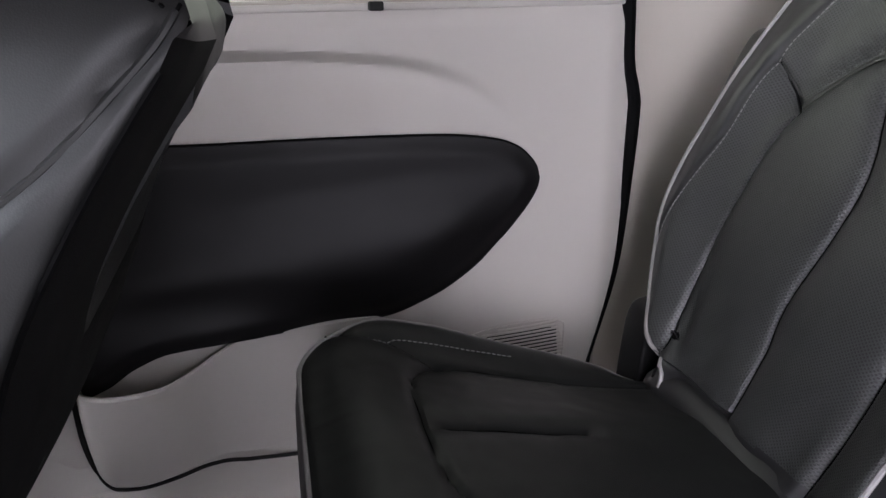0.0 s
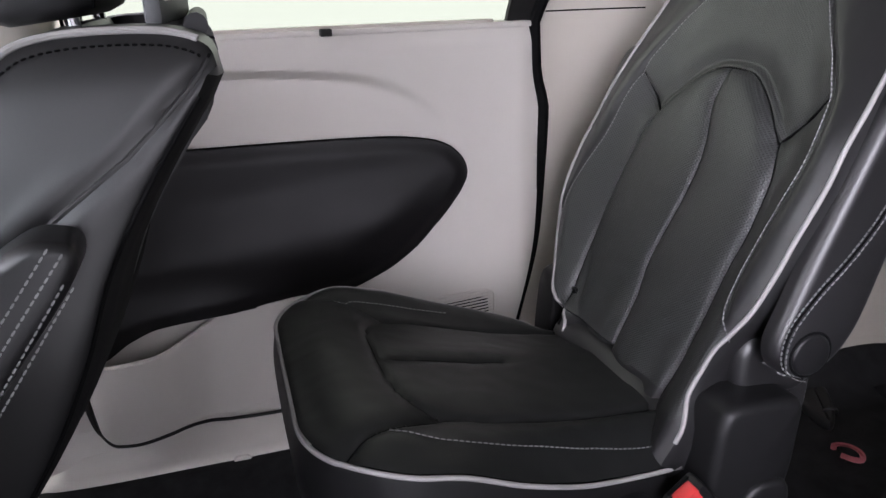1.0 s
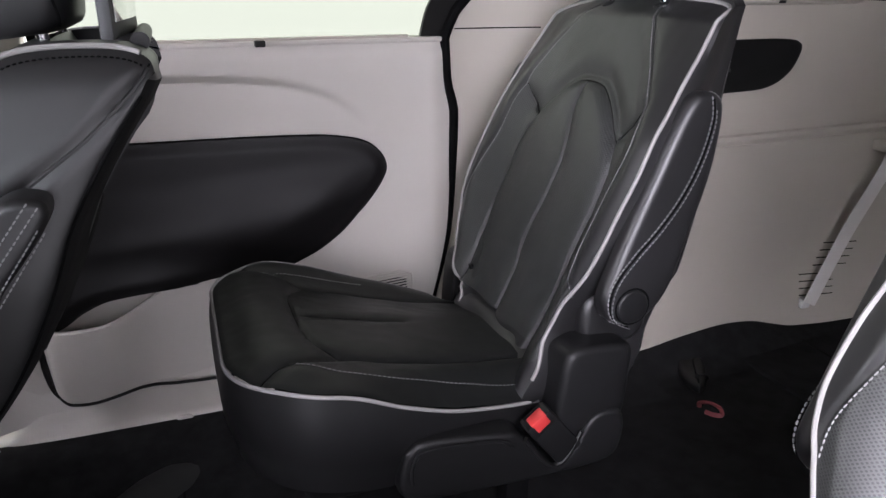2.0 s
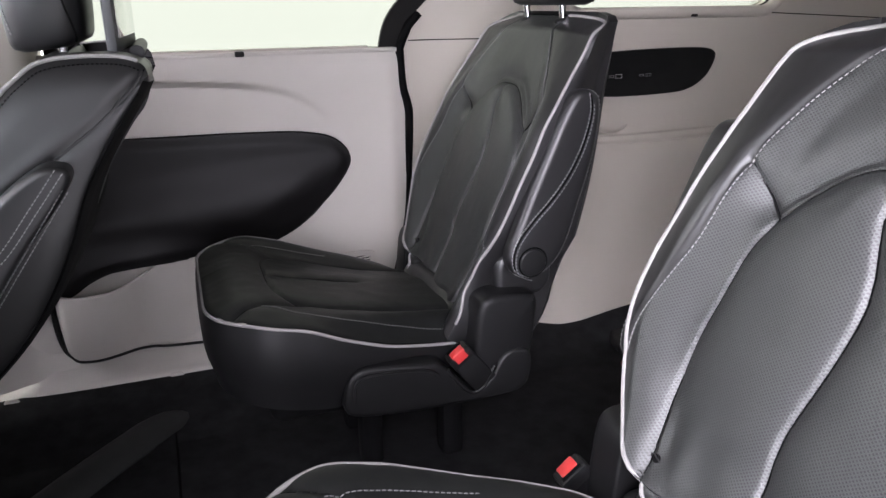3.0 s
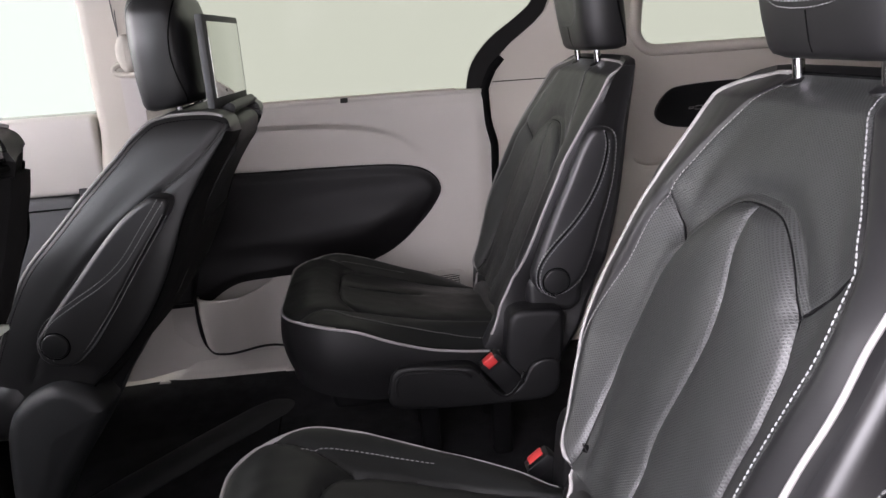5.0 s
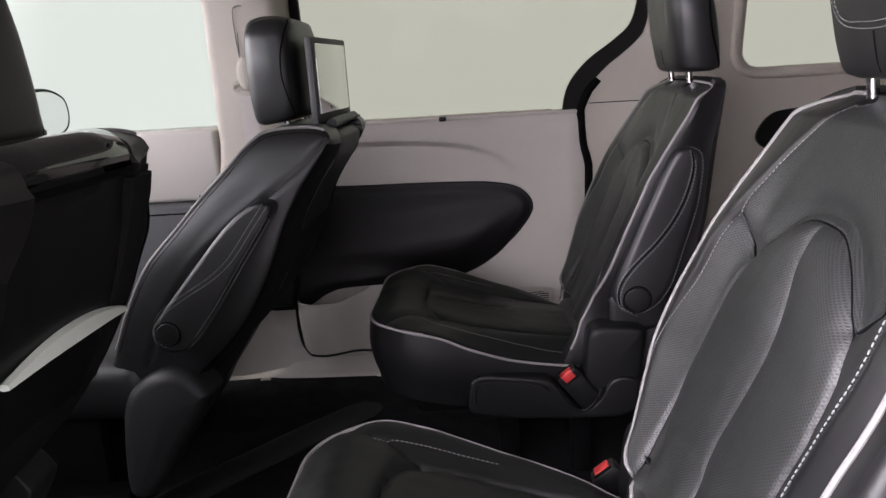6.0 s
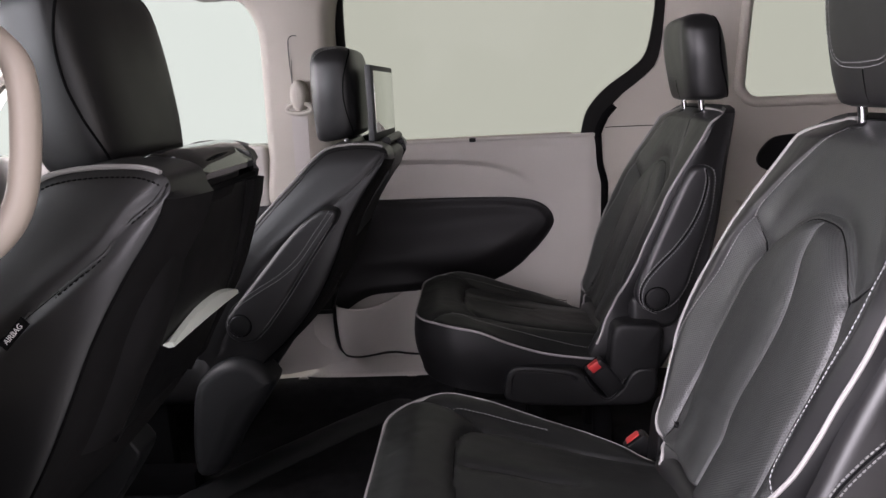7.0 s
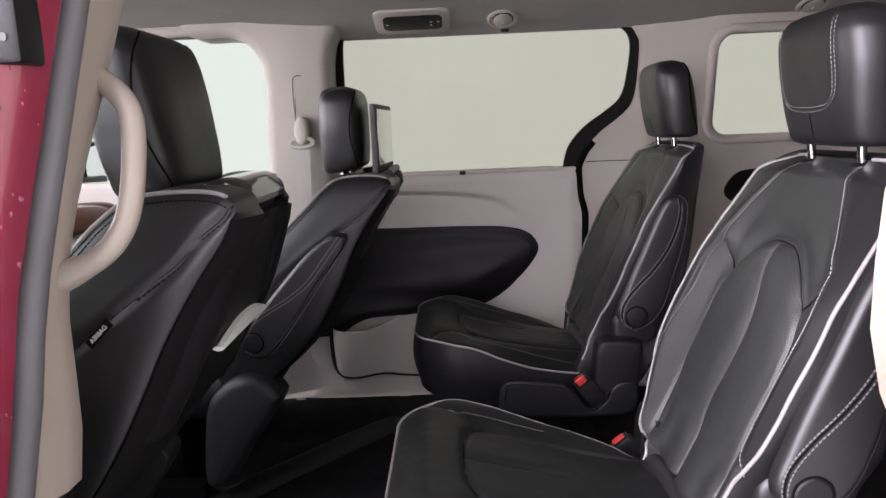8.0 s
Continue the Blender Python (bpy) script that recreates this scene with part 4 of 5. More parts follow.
    return d if in_arch(s, z) else -d


def back_front(s, z):
    """Front face of the backrest, forwards of its middle plane."""
    w = back_w(z, s)
    st = stitch_at(z, s)
    f = 0.0
    d = arch_depth(s, z)
    a = abs(s)
    if d > 0:
        f += 0.0094 * (1 - math.exp(-min(d, abs(s - interp(z, MIDDLE))) / 0.016)) + 0.0035 * ramp(d, 0.0, 0.014) * ramp(z, 0.54, 0.65)   # two padded halves, plump at the arch
    else:
        f += 0.0045 * (1 - math.exp(d / 0.012))
        f -= 0.010 * math.exp(-(near_line(s, z, arch_top) / 0.024) ** 2) * ramp(z, 0.60, 0.66) * ramp(-d, 0.0, 0.010)   # tuck over the arch
    bo = interp(z, BOLSTER if s >= 0 else BOLSTERN)
    f += 0.022 * ramp(a, bo - 0.045, bo + 0.012) * ramp(z, 0.80, 0.62)   # side bolsters
    f -= (0.010 - 0.004 * ramp(z, 0.64, 0.52) * (s > 0)) * ramp(a, bo + 0.008, w + 0.012)
    f -= 0.022 * ramp(z, 0.765, 0.80)                        # roll-over at the top
    f += 0.010 * ramp(z, 0.42, 0.30)
    f -= max(groove(near_line(s, z, line), 0.0024, 0.0022 if k == 3 else 0.0030) for k, line in enumerate(SEAMS))
    f -= max(groove(near_line(s, z, line), 0.013, 0.0034) for line in SEAMS[4:])   # padding drawn in round the short seams
    f -= groove(abs(a - st), 0.0032, 0.0026) * ramp(z, 0.44, 0.48)
    f += 0.0006 * (noise.noise((s * 22, z * 22, 3.1)) + 0.6 * noise.noise((s * 60, z * 40, 7.7)))
    f += 0.0024 * ramp(z, 0.47, 0.36) * math.sin(s * 62 + z * 40 + 5 * noise.noise((s * 9, z * 14, 1))) * ramp(d, -0.02, 0.02)   # creases at the foot
    return f


def back_place(s, z):
    x = interp(z, BACK_X)
    f = back_front(s, z)
    return (x - 0.928 * f, s, z + 0.371 * f)


NV = 210
VZ = [0.285 + (0.797 - 0.285) * (1 - (1 - i / NV) ** 1.35) for i in range(NV + 1)]
US = [-1 + 2 * i / 200 for i in range(201)]
ARM = [(0.436, 0.690), (0.447, 0.668), (0.440, 0.600), (0.420, 0.530), (0.398, 0.462), (0.372, 0.428), (0.342, 0.417), (0.313, 0.428), (0.302, 0.455), (0.314, 0.492), (0.335, 0.545), (0.361, 0.605), (0.389, 0.668), (0.408, 0.692)]
arm2 = [(p.x, p.y) for p in spline([(a, b, 0) for a, b in ARM], 6, closed=True)]


def headrest_parts(base, cx, z0, z1, width, depth, lean_, parent, horseshoe=True, gauge=0.062, tip=0.0):
    """A padded headrest on two chrome posts."""
    hz = z1 - z0
    rings = []
    prof = [(0.0, 0.78, 0.62), (0.02, 0.85, 0.84), (0.08, 0.89, 0.95), (0.3, 0.955, 1.0), (0.6, 1.0, 0.98), (0.8, 0.975, 0.92), (0.92, 0.87, 0.78), (0.98, 0.76, 0.55), (1.0, 0.66, 0.35)]
    if not horseshoe:
        prof = [(0.0, 0.78, 0.62), (0.02, 0.85, 0.84), (0.08, 0.89, 0.95), (0.3, 0.955, 1.0), (0.6, 1.0, 1.0), (0.8, 0.985, 0.98), (0.92, 0.91, 0.89), (0.98, 0.80, 0.68), (1.0, 0.68, 0.44)]
    n = 48
    for k in range(41):
        t = k / 40
        w = interp(t, [(a, b) for a, b, c in prof]) * width / 2
        dd = interp(t, [(a, c) for a, b, c in prof]) * depth / 2
        ring = []
        for i in range(n):
            a = 2 * math.pi * i / n
            ca, sa = math.cos(a), math.sin(a)
            e = 0.42
            px = math.copysign(abs(ca) ** e, ca) * dd
            py = math.copysign(abs(sa) ** 0.55, sa) * w
            # face towards the seat's front is a little hollow
            if px < 0:
                px *= 1.0 - 0.10 * (1 - (py / max(w, 1e-6)) ** 2)
            py *= 1 - 0.10 * ramp(-px / dd, 0.1, 1.0)
            ring.append((cx + px + lean_ * (t - 0.5), py, z0 + hz * t + tip * px * (1 - t)))
        rings.append(ring)
    head = part("headrest", stack(rings), LEATHER, parent, "padded black leather headrest")

    def on(py, t, front=True, lift=0.0012):
        w = interp(t, [(a, b) for a, b, c in prof]) * width / 2
        dd = interp(t, [(a, c) for a, b, c in prof]) * depth / 2
        q = min(1, abs(py) / w)
        sa = q ** (1 / 0.55)
        ca = math.sqrt(max(0, 1 - sa * sa))
        px = ca ** 0.42 * dd
        if front:
            px = -px * (1.0 - 0.10 * (1 - q * q)) - lift
        else:
            px += lift
        return (cx + px + lean_ * (t - 0.5), py, z0 + hz * t)
    if horseshoe:
        for o in (0.0, 0.0065):
            w0 = width * 0.34 - o
            path = [(w0, 0.93), (w0, 0.7), (w0 * 0.99, 0.5), (w0 * 0.9, 0.37), (w0 * 0.65, 0.29 + o * 3), (w0 * 0.3, 0.265 + o * 5), (0, 0.26 + o * 5)]
            path = path + [(-a, b) for a, b in path[-2::-1]]
            part("stitching", stitches([on(p.x, p.y) for p in spline([(a, b, 0) for a, b in path], 8)], 0.0038, 0.0018, 0.00042), THREAD, head)
        part("seam", tube([on(0, t, True, 0.0002) for t in (0.04, 0.1, 0.15, 0.2, 0.25)], 0.0008, 4), SEAM, head)

    def flank(q, t, sgn, lift=0.0004):
        """A place on the side, q from -1 at the front to 1 at the back."""
        w = interp(t, [(a, b) for a, b, c in prof]) * width / 2
        dd = interp(t, [(a, c) for a, b, c in prof]) * depth / 2
        c_ = min(1.0, abs(q)) ** (1 / 0.42)
        py = (1 - c_ * c_) ** 0.275 * w
        px = q * dd
        if q < 0:
            px *= 1.0 - 0.10 * (1 - (py / w) ** 2)
        py *= 1 - 0.10 * ramp(-px / dd, 0.1, 1.0)
        return (cx + px + lean_ * (t - 0.5), sgn * (py + lift), z0 + hz * t + tip * px * (1 - t))
    for sgn in (-1, 1):
        ts = [0.03 + 0.03 * i for i in range(32)]
        if horseshoe:
            side = [flank(0.86 - 0.36 * math.sin(math.pi * t), t, sgn) for t in ts]
        else:
            side = [flank(interp(t, [(0.0, 0.82), (0.1, 0.74), (0.3, 0.56), (0.45, 0.50), (0.6, 0.53), (0.8, 0.70), (0.97, 0.93)]), t, sgn) for t in ts]
            rope = spline([(-0.70, 0.12, 0), (-0.80, 0.30, 0), (-0.84, 0.5, 0), (-0.82, 0.70, 0), (-0.72, 0.85, 0), (-0.45, 0.94, 0), (-0.05, 0.967, 0), (0.45, 0.972, 0)], 8)
            part("stitching", stitches([flank(p.x, p.y, sgn, 0.0006) for p in rope], 0.0040, 0.0014, 0.0009), THREAD, head)
        part("side_seam", tube(side, 0.0019 if horseshoe else 0.0014, 6), SEAM, head)
    post_x = 0.6 * base[0] + 0.4 * cx
    for sgn in (-1, 1):
        part("headrest_post", tube([(post_x + 0.003, sgn * gauge, base[1] - 0.02), (post_x, sgn * gauge, base[1] + 0.01), (post_x - 0.004, sgn * gauge, z0 + 0.04)], 0.0058, 12), CHROME, parent, "chrome post")
        part("post_collar", tube([(post_x + 0.002, sgn * gauge, base[1] - 0.022), (post_x, sgn * gauge, base[1] - 0.012), (post_x - 0.001, sgn * gauge, base[1] - 0.009)], [0.014, 0.0125, 0.008], 14), BLACK, parent)
    return head


def edge_z(x, y):
    """Height of the cushion's piped rim; the outer side sags less towards the back."""
    if y > 0:
        return interp(x, [(-0.127, 0.398), (-0.09, 0.401), (-0.055, 0.403), (0.003, 0.391), (0.052, 0.374), (0.103, 0.357), (0.153, 0.343), (0.204, 0.325), (0.252, 0.303), (0.32, 0.298)])
    return interp(x, [(-0.127, 0.398), (-0.09, 0.399), (-0.03, 0.391), (0.0, 0.384), (0.06, 0.357), (0.14, 0.327), (0.25, 0.305), (0.32, 0.300)])


CX0, CX1, CW, CR = -0.127, 0.315, 0.212, 0.105
OUTER = 0.90   # the outer half of the cushion is narrower


def cushion_xy(u, v):
    """Square to rounded plan of the cushion: u forwards to back, v across, both 0..1."""
    x = CX0 + (CX1 - CX0) * u
    y = -CW + 2 * CW * v
    a, b = CX0 + CR, CW - CR
    if x < a and abs(y) > b:
        dx, dy = a - x, abs(y) - b
        m, l = max(dx, dy), math.hypot(dx, dy)
        if l > 0:
            dx, dy = dx * m / l, dy * m / l
        x, y = a - dx, math.copysign(b + dy, y)
    y *= 1 - 0.22 * ramp(x, 0.0, 0.32)
    return x, y * OUTER if y > 0 else y


hex_half = [(0.30, 0.106), (0.20, 0.116), (0.12, 0.124), (0.05, 0.127), (0.008, 0.121)] + [(p.x, p.y) for p in spline([(0.008, 0.121, 0), (-0.013, 0.104, 0), (-0.025, 0.080, 0), (-0.030, 0.045, 0), (-0.031, 0.0, 0)], 5)][1:]
hexl = hex_half + [(a, -b) for a, b in hex_half[-2::-1]]
vee = [(p.x, p.y) for p in spline([(0.008, 0.121, 0), (-0.030, 0.145, 0), (-0.066, 0.158, 0), (-0.086, 0.170, 0), (-0.098, 0.182, 0)], 5)]
CSEAMS = [hexl, [(-0.020, -0.006), (0.03, 0.0), (0.12, 0.0)], vee, [(a, -b) for a, b in vee]]
CST = [(-0.052, 0.159), (-0.040, 0.164), (-0.020, 0.170), (0.03, 0.173), (0.1, 0.170), (0.20, 0.160), (0.26, 0.150)]


def cushion_z(x, y):
    a, b = CX0 + CR, CW - CR
    w = CW * (1 - 0.22 * ramp(x, 0.0, 0.32))
    dx = x - CX0
    y_ = y / OUTER if y > 0 else -y
    dy = w - y_
    if x < a and y_ > b:
        edge = CR - math.hypot(a - x, y_ - b)
    else:
        edge = min(dx, dy)
    edge = max(0, edge)
    top = interp(x, [(-0.127, 0.399), (-0.085, 0.408), (-0.04, 0.400), (0.0, 0.384), (0.1, 0.359), (0.2, 0.340), (0.32, 0.325)])
    top -= 0.010 * ramp(y, 0.0, 0.10) * (0.5 + ramp(x, -0.06, 0.16))
    rim = edge_z(x, y)
    z = rim + (top - rim) * ramp(edge, 0.0, 0.055)
    z += 0.006 * math.sqrt(min(1, edge / 0.03))
    inner = inside(x, y, hexl + [(0.4, -0.118), (0.4, 0.118)])
    d = near_line(x, y, hexl)
    z += 0.0080 * (1 - math.exp(-d / 0.012)) if inner else 0.0065 * (1 - math.exp(-d / 0.010))
    z -= max(groove(near_line(x, y, line), 0.0030, 0.0034) for line in CSEAMS)
    z -= max(groove(near_line(x, y, line), 0.013, 0.0042) for line in CSEAMS[1:])
    z += 0.0010 * noise.noise((x * 18, y * 18, 0.7)) + 0.0006 * noise.noise((x * 50, y * 50, 2.7))
    return z


def second_row_seat(centre, label):
    """A folding bucket seat facing the car's nose."""
    seat = thing("bucket_seat", label, "car seat", "second-row seats", at=(0, centre, 0))
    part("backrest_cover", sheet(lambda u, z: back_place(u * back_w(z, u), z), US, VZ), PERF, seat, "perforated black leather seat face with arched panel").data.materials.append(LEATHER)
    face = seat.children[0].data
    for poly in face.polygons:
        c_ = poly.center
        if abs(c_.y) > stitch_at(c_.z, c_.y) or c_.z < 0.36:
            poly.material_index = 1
    # sides and rear of the backrest
    rings = []
    for z in VZ[::7]:
        ring = []
        for sgn in (1, -1):
            w = back_w(z, sgn)
            wr = min(w, 0.182)
            f = back_place(sgn * w, z)
            xr = max(interp(z, REAR_X), f[0] + 0.012)
            o = min(1.0, (xr - f[0]) / 0.085)
            pts = [(f[0], sgn * w, f[2]), (f[0] + 0.012 * o, sgn * (w + 0.003), z), (f[0] + 0.030 * o, sgn * (w - 0.002), z), (f[0] + 0.05 * o, sgn * (wr + (w - wr) * 0.35), z),
                   (f[0] + 0.72 * (xr - f[0]), sgn * wr, z), (xr - 0.012 * o, sgn * wr, z), (xr - 0.003 * o, sgn * (wr - 0.008), z), (xr, sgn * (wr - 0.03), z), (xr + 0.004, sgn * 0.05, z)]
            ring += pts if sgn > 0 else pts[::-1]
        rings.append(ring)
    bm = stack(rings, cap=False, closed=False)
    top = rings[-1]
    bm.faces.new([bm.verts.new((x, y, z)) for x, y, z in top])
    part("backrest_side", bm, LEATHER, seat, "smooth black leather sides and back")
    left = [back_place(1.004 * back_w(z, 1), z) for z in VZ[14::2]]
    right = [back_place(-1.004 * back_w(z, -1), z) for z in VZ[14::2]]
    for line, sgn in ((left, 1), (right, -1)):
        tail = [back_place(sgn * s, 0.797) for s in (0.108, 0.094, 0.080)]
        part("piping", tube([(x, y, z + 0.001) for x, y, z in line + tail], 0.0025, 8), PIPING, seat, "light grey piping")
    for line in SEAMS:
        part("panel_seam", tube([(x - 0.0002, y, z) for x, y, z in [back_place(a, b) for a, b in line if b > 0.33]], 0.0013, 6), SEAM, seat)
    part("top_seam", tube([(x + 0.004, y, z + 0.0005) for x, y, z in [back_place(s, 0.797) for s in [0.09 - 0.01 * i for i in range(19)]]], 0.002, 5), SEAM, seat)
    for sgn in (1, -1):
        low = 0.455 if sgn > 0 else 0.44
        line = [back_place(sgn * (stitch_at(z, sgn) - 0.004), z) for z in [low + (0.792 - low) * i / 48 for i in range(49)]]
        part("stitching", stitches([(x - 0.0006, y, z) for x, y, z in line], 0.0040, 0.0016, 0.00055), THREAD, seat, "grey stitching")
    h = back_place(0.114, 0.382)
    part("vent_hole", tube([(h[0] - 0.0012, h[1], h[2] + 0.0005), (h[0] + 0.004, h[1], h[2] - 0.002)], [0.0045, 0.0045], 12), SEAM, seat, "small round hole")
    part("hole_rim", tube([(h[0] - 0.0012 - 0.0020 * math.sin(a), h[1] + 0.0058 * math.cos(a), h[2] + 0.0054 * math.sin(a)) for a in [k * math.pi / 8 for k in range(16)]], 0.0009, 5, closed=True), LEATHER, seat)

    headrest_parts((0.462, 0.797), 0.463, 0.807, 0.973, 0.212, 0.090, -0.024, seat)

    # cushion
    us = [(i / 110) for i in range(111)]
    vs = [(i / 110) for i in range(111)]

    def cu(u, v):
        x, y = cushion_xy(u, v)
        return (x, y, cushion_z(x, y))
    bm = sheet(cu, us, vs)
    part("cushion_cover", bm, SHADELEATHER, seat, "black leather cushion with stitched panel")
    loop = [cushion_xy(u, 0.0) for u in us[::-1]] + [cushion_xy(0.0, v) for v in vs[1:]] + [cushion_xy(u, 1.0) for u in us[1:]]

    def foot(x):
        return interp(x, [(-0.15, 0.285), (-0.05, 0.265), (0.05, 0.25), (0.3, 0.25)])
    rings = []
    cxm = 0.06
    for k in range(9):
        t = k / 8
        out = 0.007 * math.sin(math.pi * min(1, t * 1.15)) - 0.012 * t * t
        ring = []
        for x, y in loop:
            l = math.hypot(x - cxm, y) or 1
            front = ramp(x, 0.0, -0.12)
            ring.append((x + (x - cxm) / l * (out + 0.004 * front), y + y / l * out, edge_z(x, y) + (foot(x) - edge_z(x, y)) * t))
        rings.append(ring)
    # leather skirt takes the darker plastic black in place of shade
    part("cushion_side", stack(rings, cap=False, closed=False), BLACK, seat, "smooth black leather skirt, darkened for shade")
    part("cushion_piping", tube([(x - 0.0015 * (x < -0.1), y * (1.008 - 0.016 * (y > 0)), edge_z(x, y) + 0.003 + 0.0035 * ramp(y, 0.02, 0.12)) for x, y in loop if x < 0.25], 0.0025, 8), PIPING, seat, "light grey piping")
    for line in CSEAMS:
        pts = [p for p in spline([(a, b, 0) for a, b in line], 3)] if len(line) > 3 else [Vector((line[0][0] + (line[-1][0] - line[0][0]) * i / 12, line[0][1] + (line[-1][1] - line[0][1]) * i / 12, 0)) for i in range(13)]
        part("panel_seam", tube([(p.x, p.y, cushion_z(p.x, p.y) + 0.0002) for p in pts if p.x < 0.25], 0.0009, 5), SEAM, seat)
    for sgn in (1, -1):
        pts = spline([(a, sgn * b * (OUTER if sgn > 0 else 1), 0) for a, b in (CST if sgn < 0 else CST[:5])], 10)
        part("stitching", stitches([(p.x, p.y, cushion_z(p.x, p.y) + 0.0012) for p in pts], 0.0042, 0.0018, 0.0006), THREAD, seat, "grey stitching")
    # bolster roll where the cushion meets the back
    part("cushion_tail", tube(spline([(0.268, 0.145, 0.315), (0.264, 0.06, 0.328), (0.264, -0.06, 0.328), (0.268, -0.145, 0.315)], 6), [0.010, 0.017, 0.022, 0.025, 0.027, 0.028] + [0.028] * 7 + [0.028, 0.027, 0.025, 0.022, 0.017, 0.010], 12), LEATHER, seat)

    # plastic base, hinge covers
    # tray coloured near-black in place of under-seat shade
    part("under_tray", block(-0.055, -0.175, 0.222, 0.32, 0.175, 0.30, 0.02, 3), SEAM, seat, "seat underside, near-black for the shade below")
    for sgn in (1, -1):
        side = lambda a, b, d, sgn=sgn: (a, sgn * d, b)
        PL = [(0.052, 0.245), (0.050, 0.285), (0.060, 0.308), (0.085, 0.316), (0.17, 0.306), (0.200, 0.296), (0.235, 0.255), (0.25, 0.245), (0.275, 0.262), (0.30, 0.30), (0.34, 0.30), (0.345, 0.26), (0.325, 0.232), (0.25, 0.228), (0.12, 0.232)]
        pl = [(p.x, p.y) for p in spline([(a, b, 0) for a, b in PL], 4, closed=True)]
        part("side_cover", pillow(pl, 0.185, 0.221, 0.002, 0.007, side), BLACK, seat, "moulded black side cover")
        part("cover_rib", tube(spline([(0.062, sgn * 0.219, 0.262), (0.063, sgn * 0.221, 0.292), (0.085, sgn * 0.222, 0.306), (0.165, sgn * 0.222, 0.299), (0.19, sgn * 0.221, 0.285)], 6), 0.0028, 6), BLACK, seat)
        HB = [(0.252, 0.270), (0.256, 0.345), (0.262, 0.379), (0.274, 0.391), (0.300, 0.393), (0.345, 0.389), (0.357, 0.379), (0.357, 0.355), (0.352, 0.30), (0.338, 0.255), (0.312, 0.234), (0.270, 0.240)]
        hb = [(p.x, p.y) for p in spline([(a, b, 0) for a, b in HB], 4, closed=True)]
        part("hinge_cover", pillow(hb, 0.155, 0.212, 0.004, 0.011, side, crown=0.003), BLACK, seat, "boxy black hinge cover")
        part("hinge_boot", pillow(rounded(0.300, 0.37, 0.40, 0.45, 0.03), 0.130, 0.178, 0.004, 0.014, side), LEATHER, seat)
        # folded-up armrest beside the back
        out = 0.240 if sgn > 0 else 0.220

        def beside(a, b, d, sgn=sgn, out=out):
            """The armrest is thick behind the bolster and thin beside it."""
            if d < 0.2:
                d += (out - 0.1945) * ramp(interp(b, BACK_X) + 0.055 - a, 0.0, 0.025) * (1 - (d - 0.178) / 0.009 * 0.5)
            return (a, sgn * d, b)
        arm = part("armrest", pillow(arm2, 0.178, out, 0.009, 0.012, beside), LEATHER, seat, "black leather armrest folded upright")
        n = len(arm2)
        i0 = max(range(n), key=lambda i: arm2[i][1])
        seq = [arm2[(i0 + i) % n] for i in range(n)]
        for d in (out - 0.0095, 0.190):
            part("stitching", stitches([(a, sgn * d, b) for a, b in inset(seq, -0.0003)[2:int(n * 0.55)]], 0.0042, 0.0020, 0.0009), THREAD, arm)
        front = spline([(0.424, 0.689, 0), (0.427, 0.662, 0), (0.416, 0.618, 0), (0.396, 0.577, 0), (0.369, 0.541, 0), (0.338, 0.509, 0), (0.316, 0.481, 0), (0.308, 0.456, 0), (0.313, 0.433, 0), (0.335, 0.420, 0)], 8)
        for o in (0.0, 0.0085):
            part("stitching", stitches([(p.x + o * 0.72, sgn * (out + 0.0005), p.y - o * 0.62) for p in front[4 if o else 0:]], 0.0042, 0.0016, 0.0008), THREAD, arm)
        part("arm_seam", tube([(p.x + 0.0031, sgn * (out - 0.0005), p.y - 0.0026) for p in front], 0.0017, 5), SEAM, arm)
        ring = [(0.342 + 0.0215 * math.cos(a), 0.444 + 0.0215 * math.sin(a)) for a in [k * math.pi / 14 for k in range(28)]]
        part("pivot_cap", pillow(ring, out - 0.008, out + 0.0035, 0.001, 0.0035, side), BLACK, arm, "round black pivot cap")
        part("cap_gap", tube([(a, sgn * (out + 0.0002), b) for a, b in inset(ring, -0.0012)], 0.0014, 5, closed=True), SEAM, arm)
    # folding pedestal, near-black to stand in for the shade below the seat
    for sgn in (1, -1):
        part("pedestal", block(0.10, sgn * 0.06 - 0.02, FLOOR, 0.14, sgn * 0.06 + 0.02, 0.235, 0.01), SEAM, seat)
        part("rear_foot", block(0.24, sgn * 0.08 - 0.02, FLOOR, 0.28, sgn * 0.08 + 0.02, 0.24, 0.01), SEAM, seat)
    return seat


def add_buckle(seat, inboard, back=0.0):
    """The belt buckle in its pocket on the seat's inboard side."""
    d = Vector((0.62, 0, -0.78))
    c0 = Vector((0.228 + back, inboard * 0.214, 0.306))
    up = Vector((-0.62, 0, 0.78))
    right_ = Vector((0.78, 0, 0.62))
    buckle = part("buckle", bmesh_box(c0 - 0.026 * up, right_, Vector((0, inboard, 0)), up, 0.040, 0.024, 0.076, 0.004), BLACK, seat, "black belt buckle")
    across_ = Vector((0, inboard, 0))
    part("buckle_frame", bmesh_box(c0 + 0.003 * up, right_, across_, up, 0.0375, 0.0246, 0.021, 0.003), BLACK, buckle)
    part("release_button", bmesh_box(c0 + 0.0065 * up + 0.004 * across_, right_, across_, up, 0.024, 0.0175, 0.018, 0.003), RED, buckle, "red release button")
    part("tongue_slot", bmesh_box(c0 + 0.0130 * up - 0.0075 * across_, right_, across_, up, 0.027, 0.004, 0.0035, 0.0005), SEAM, buckle)
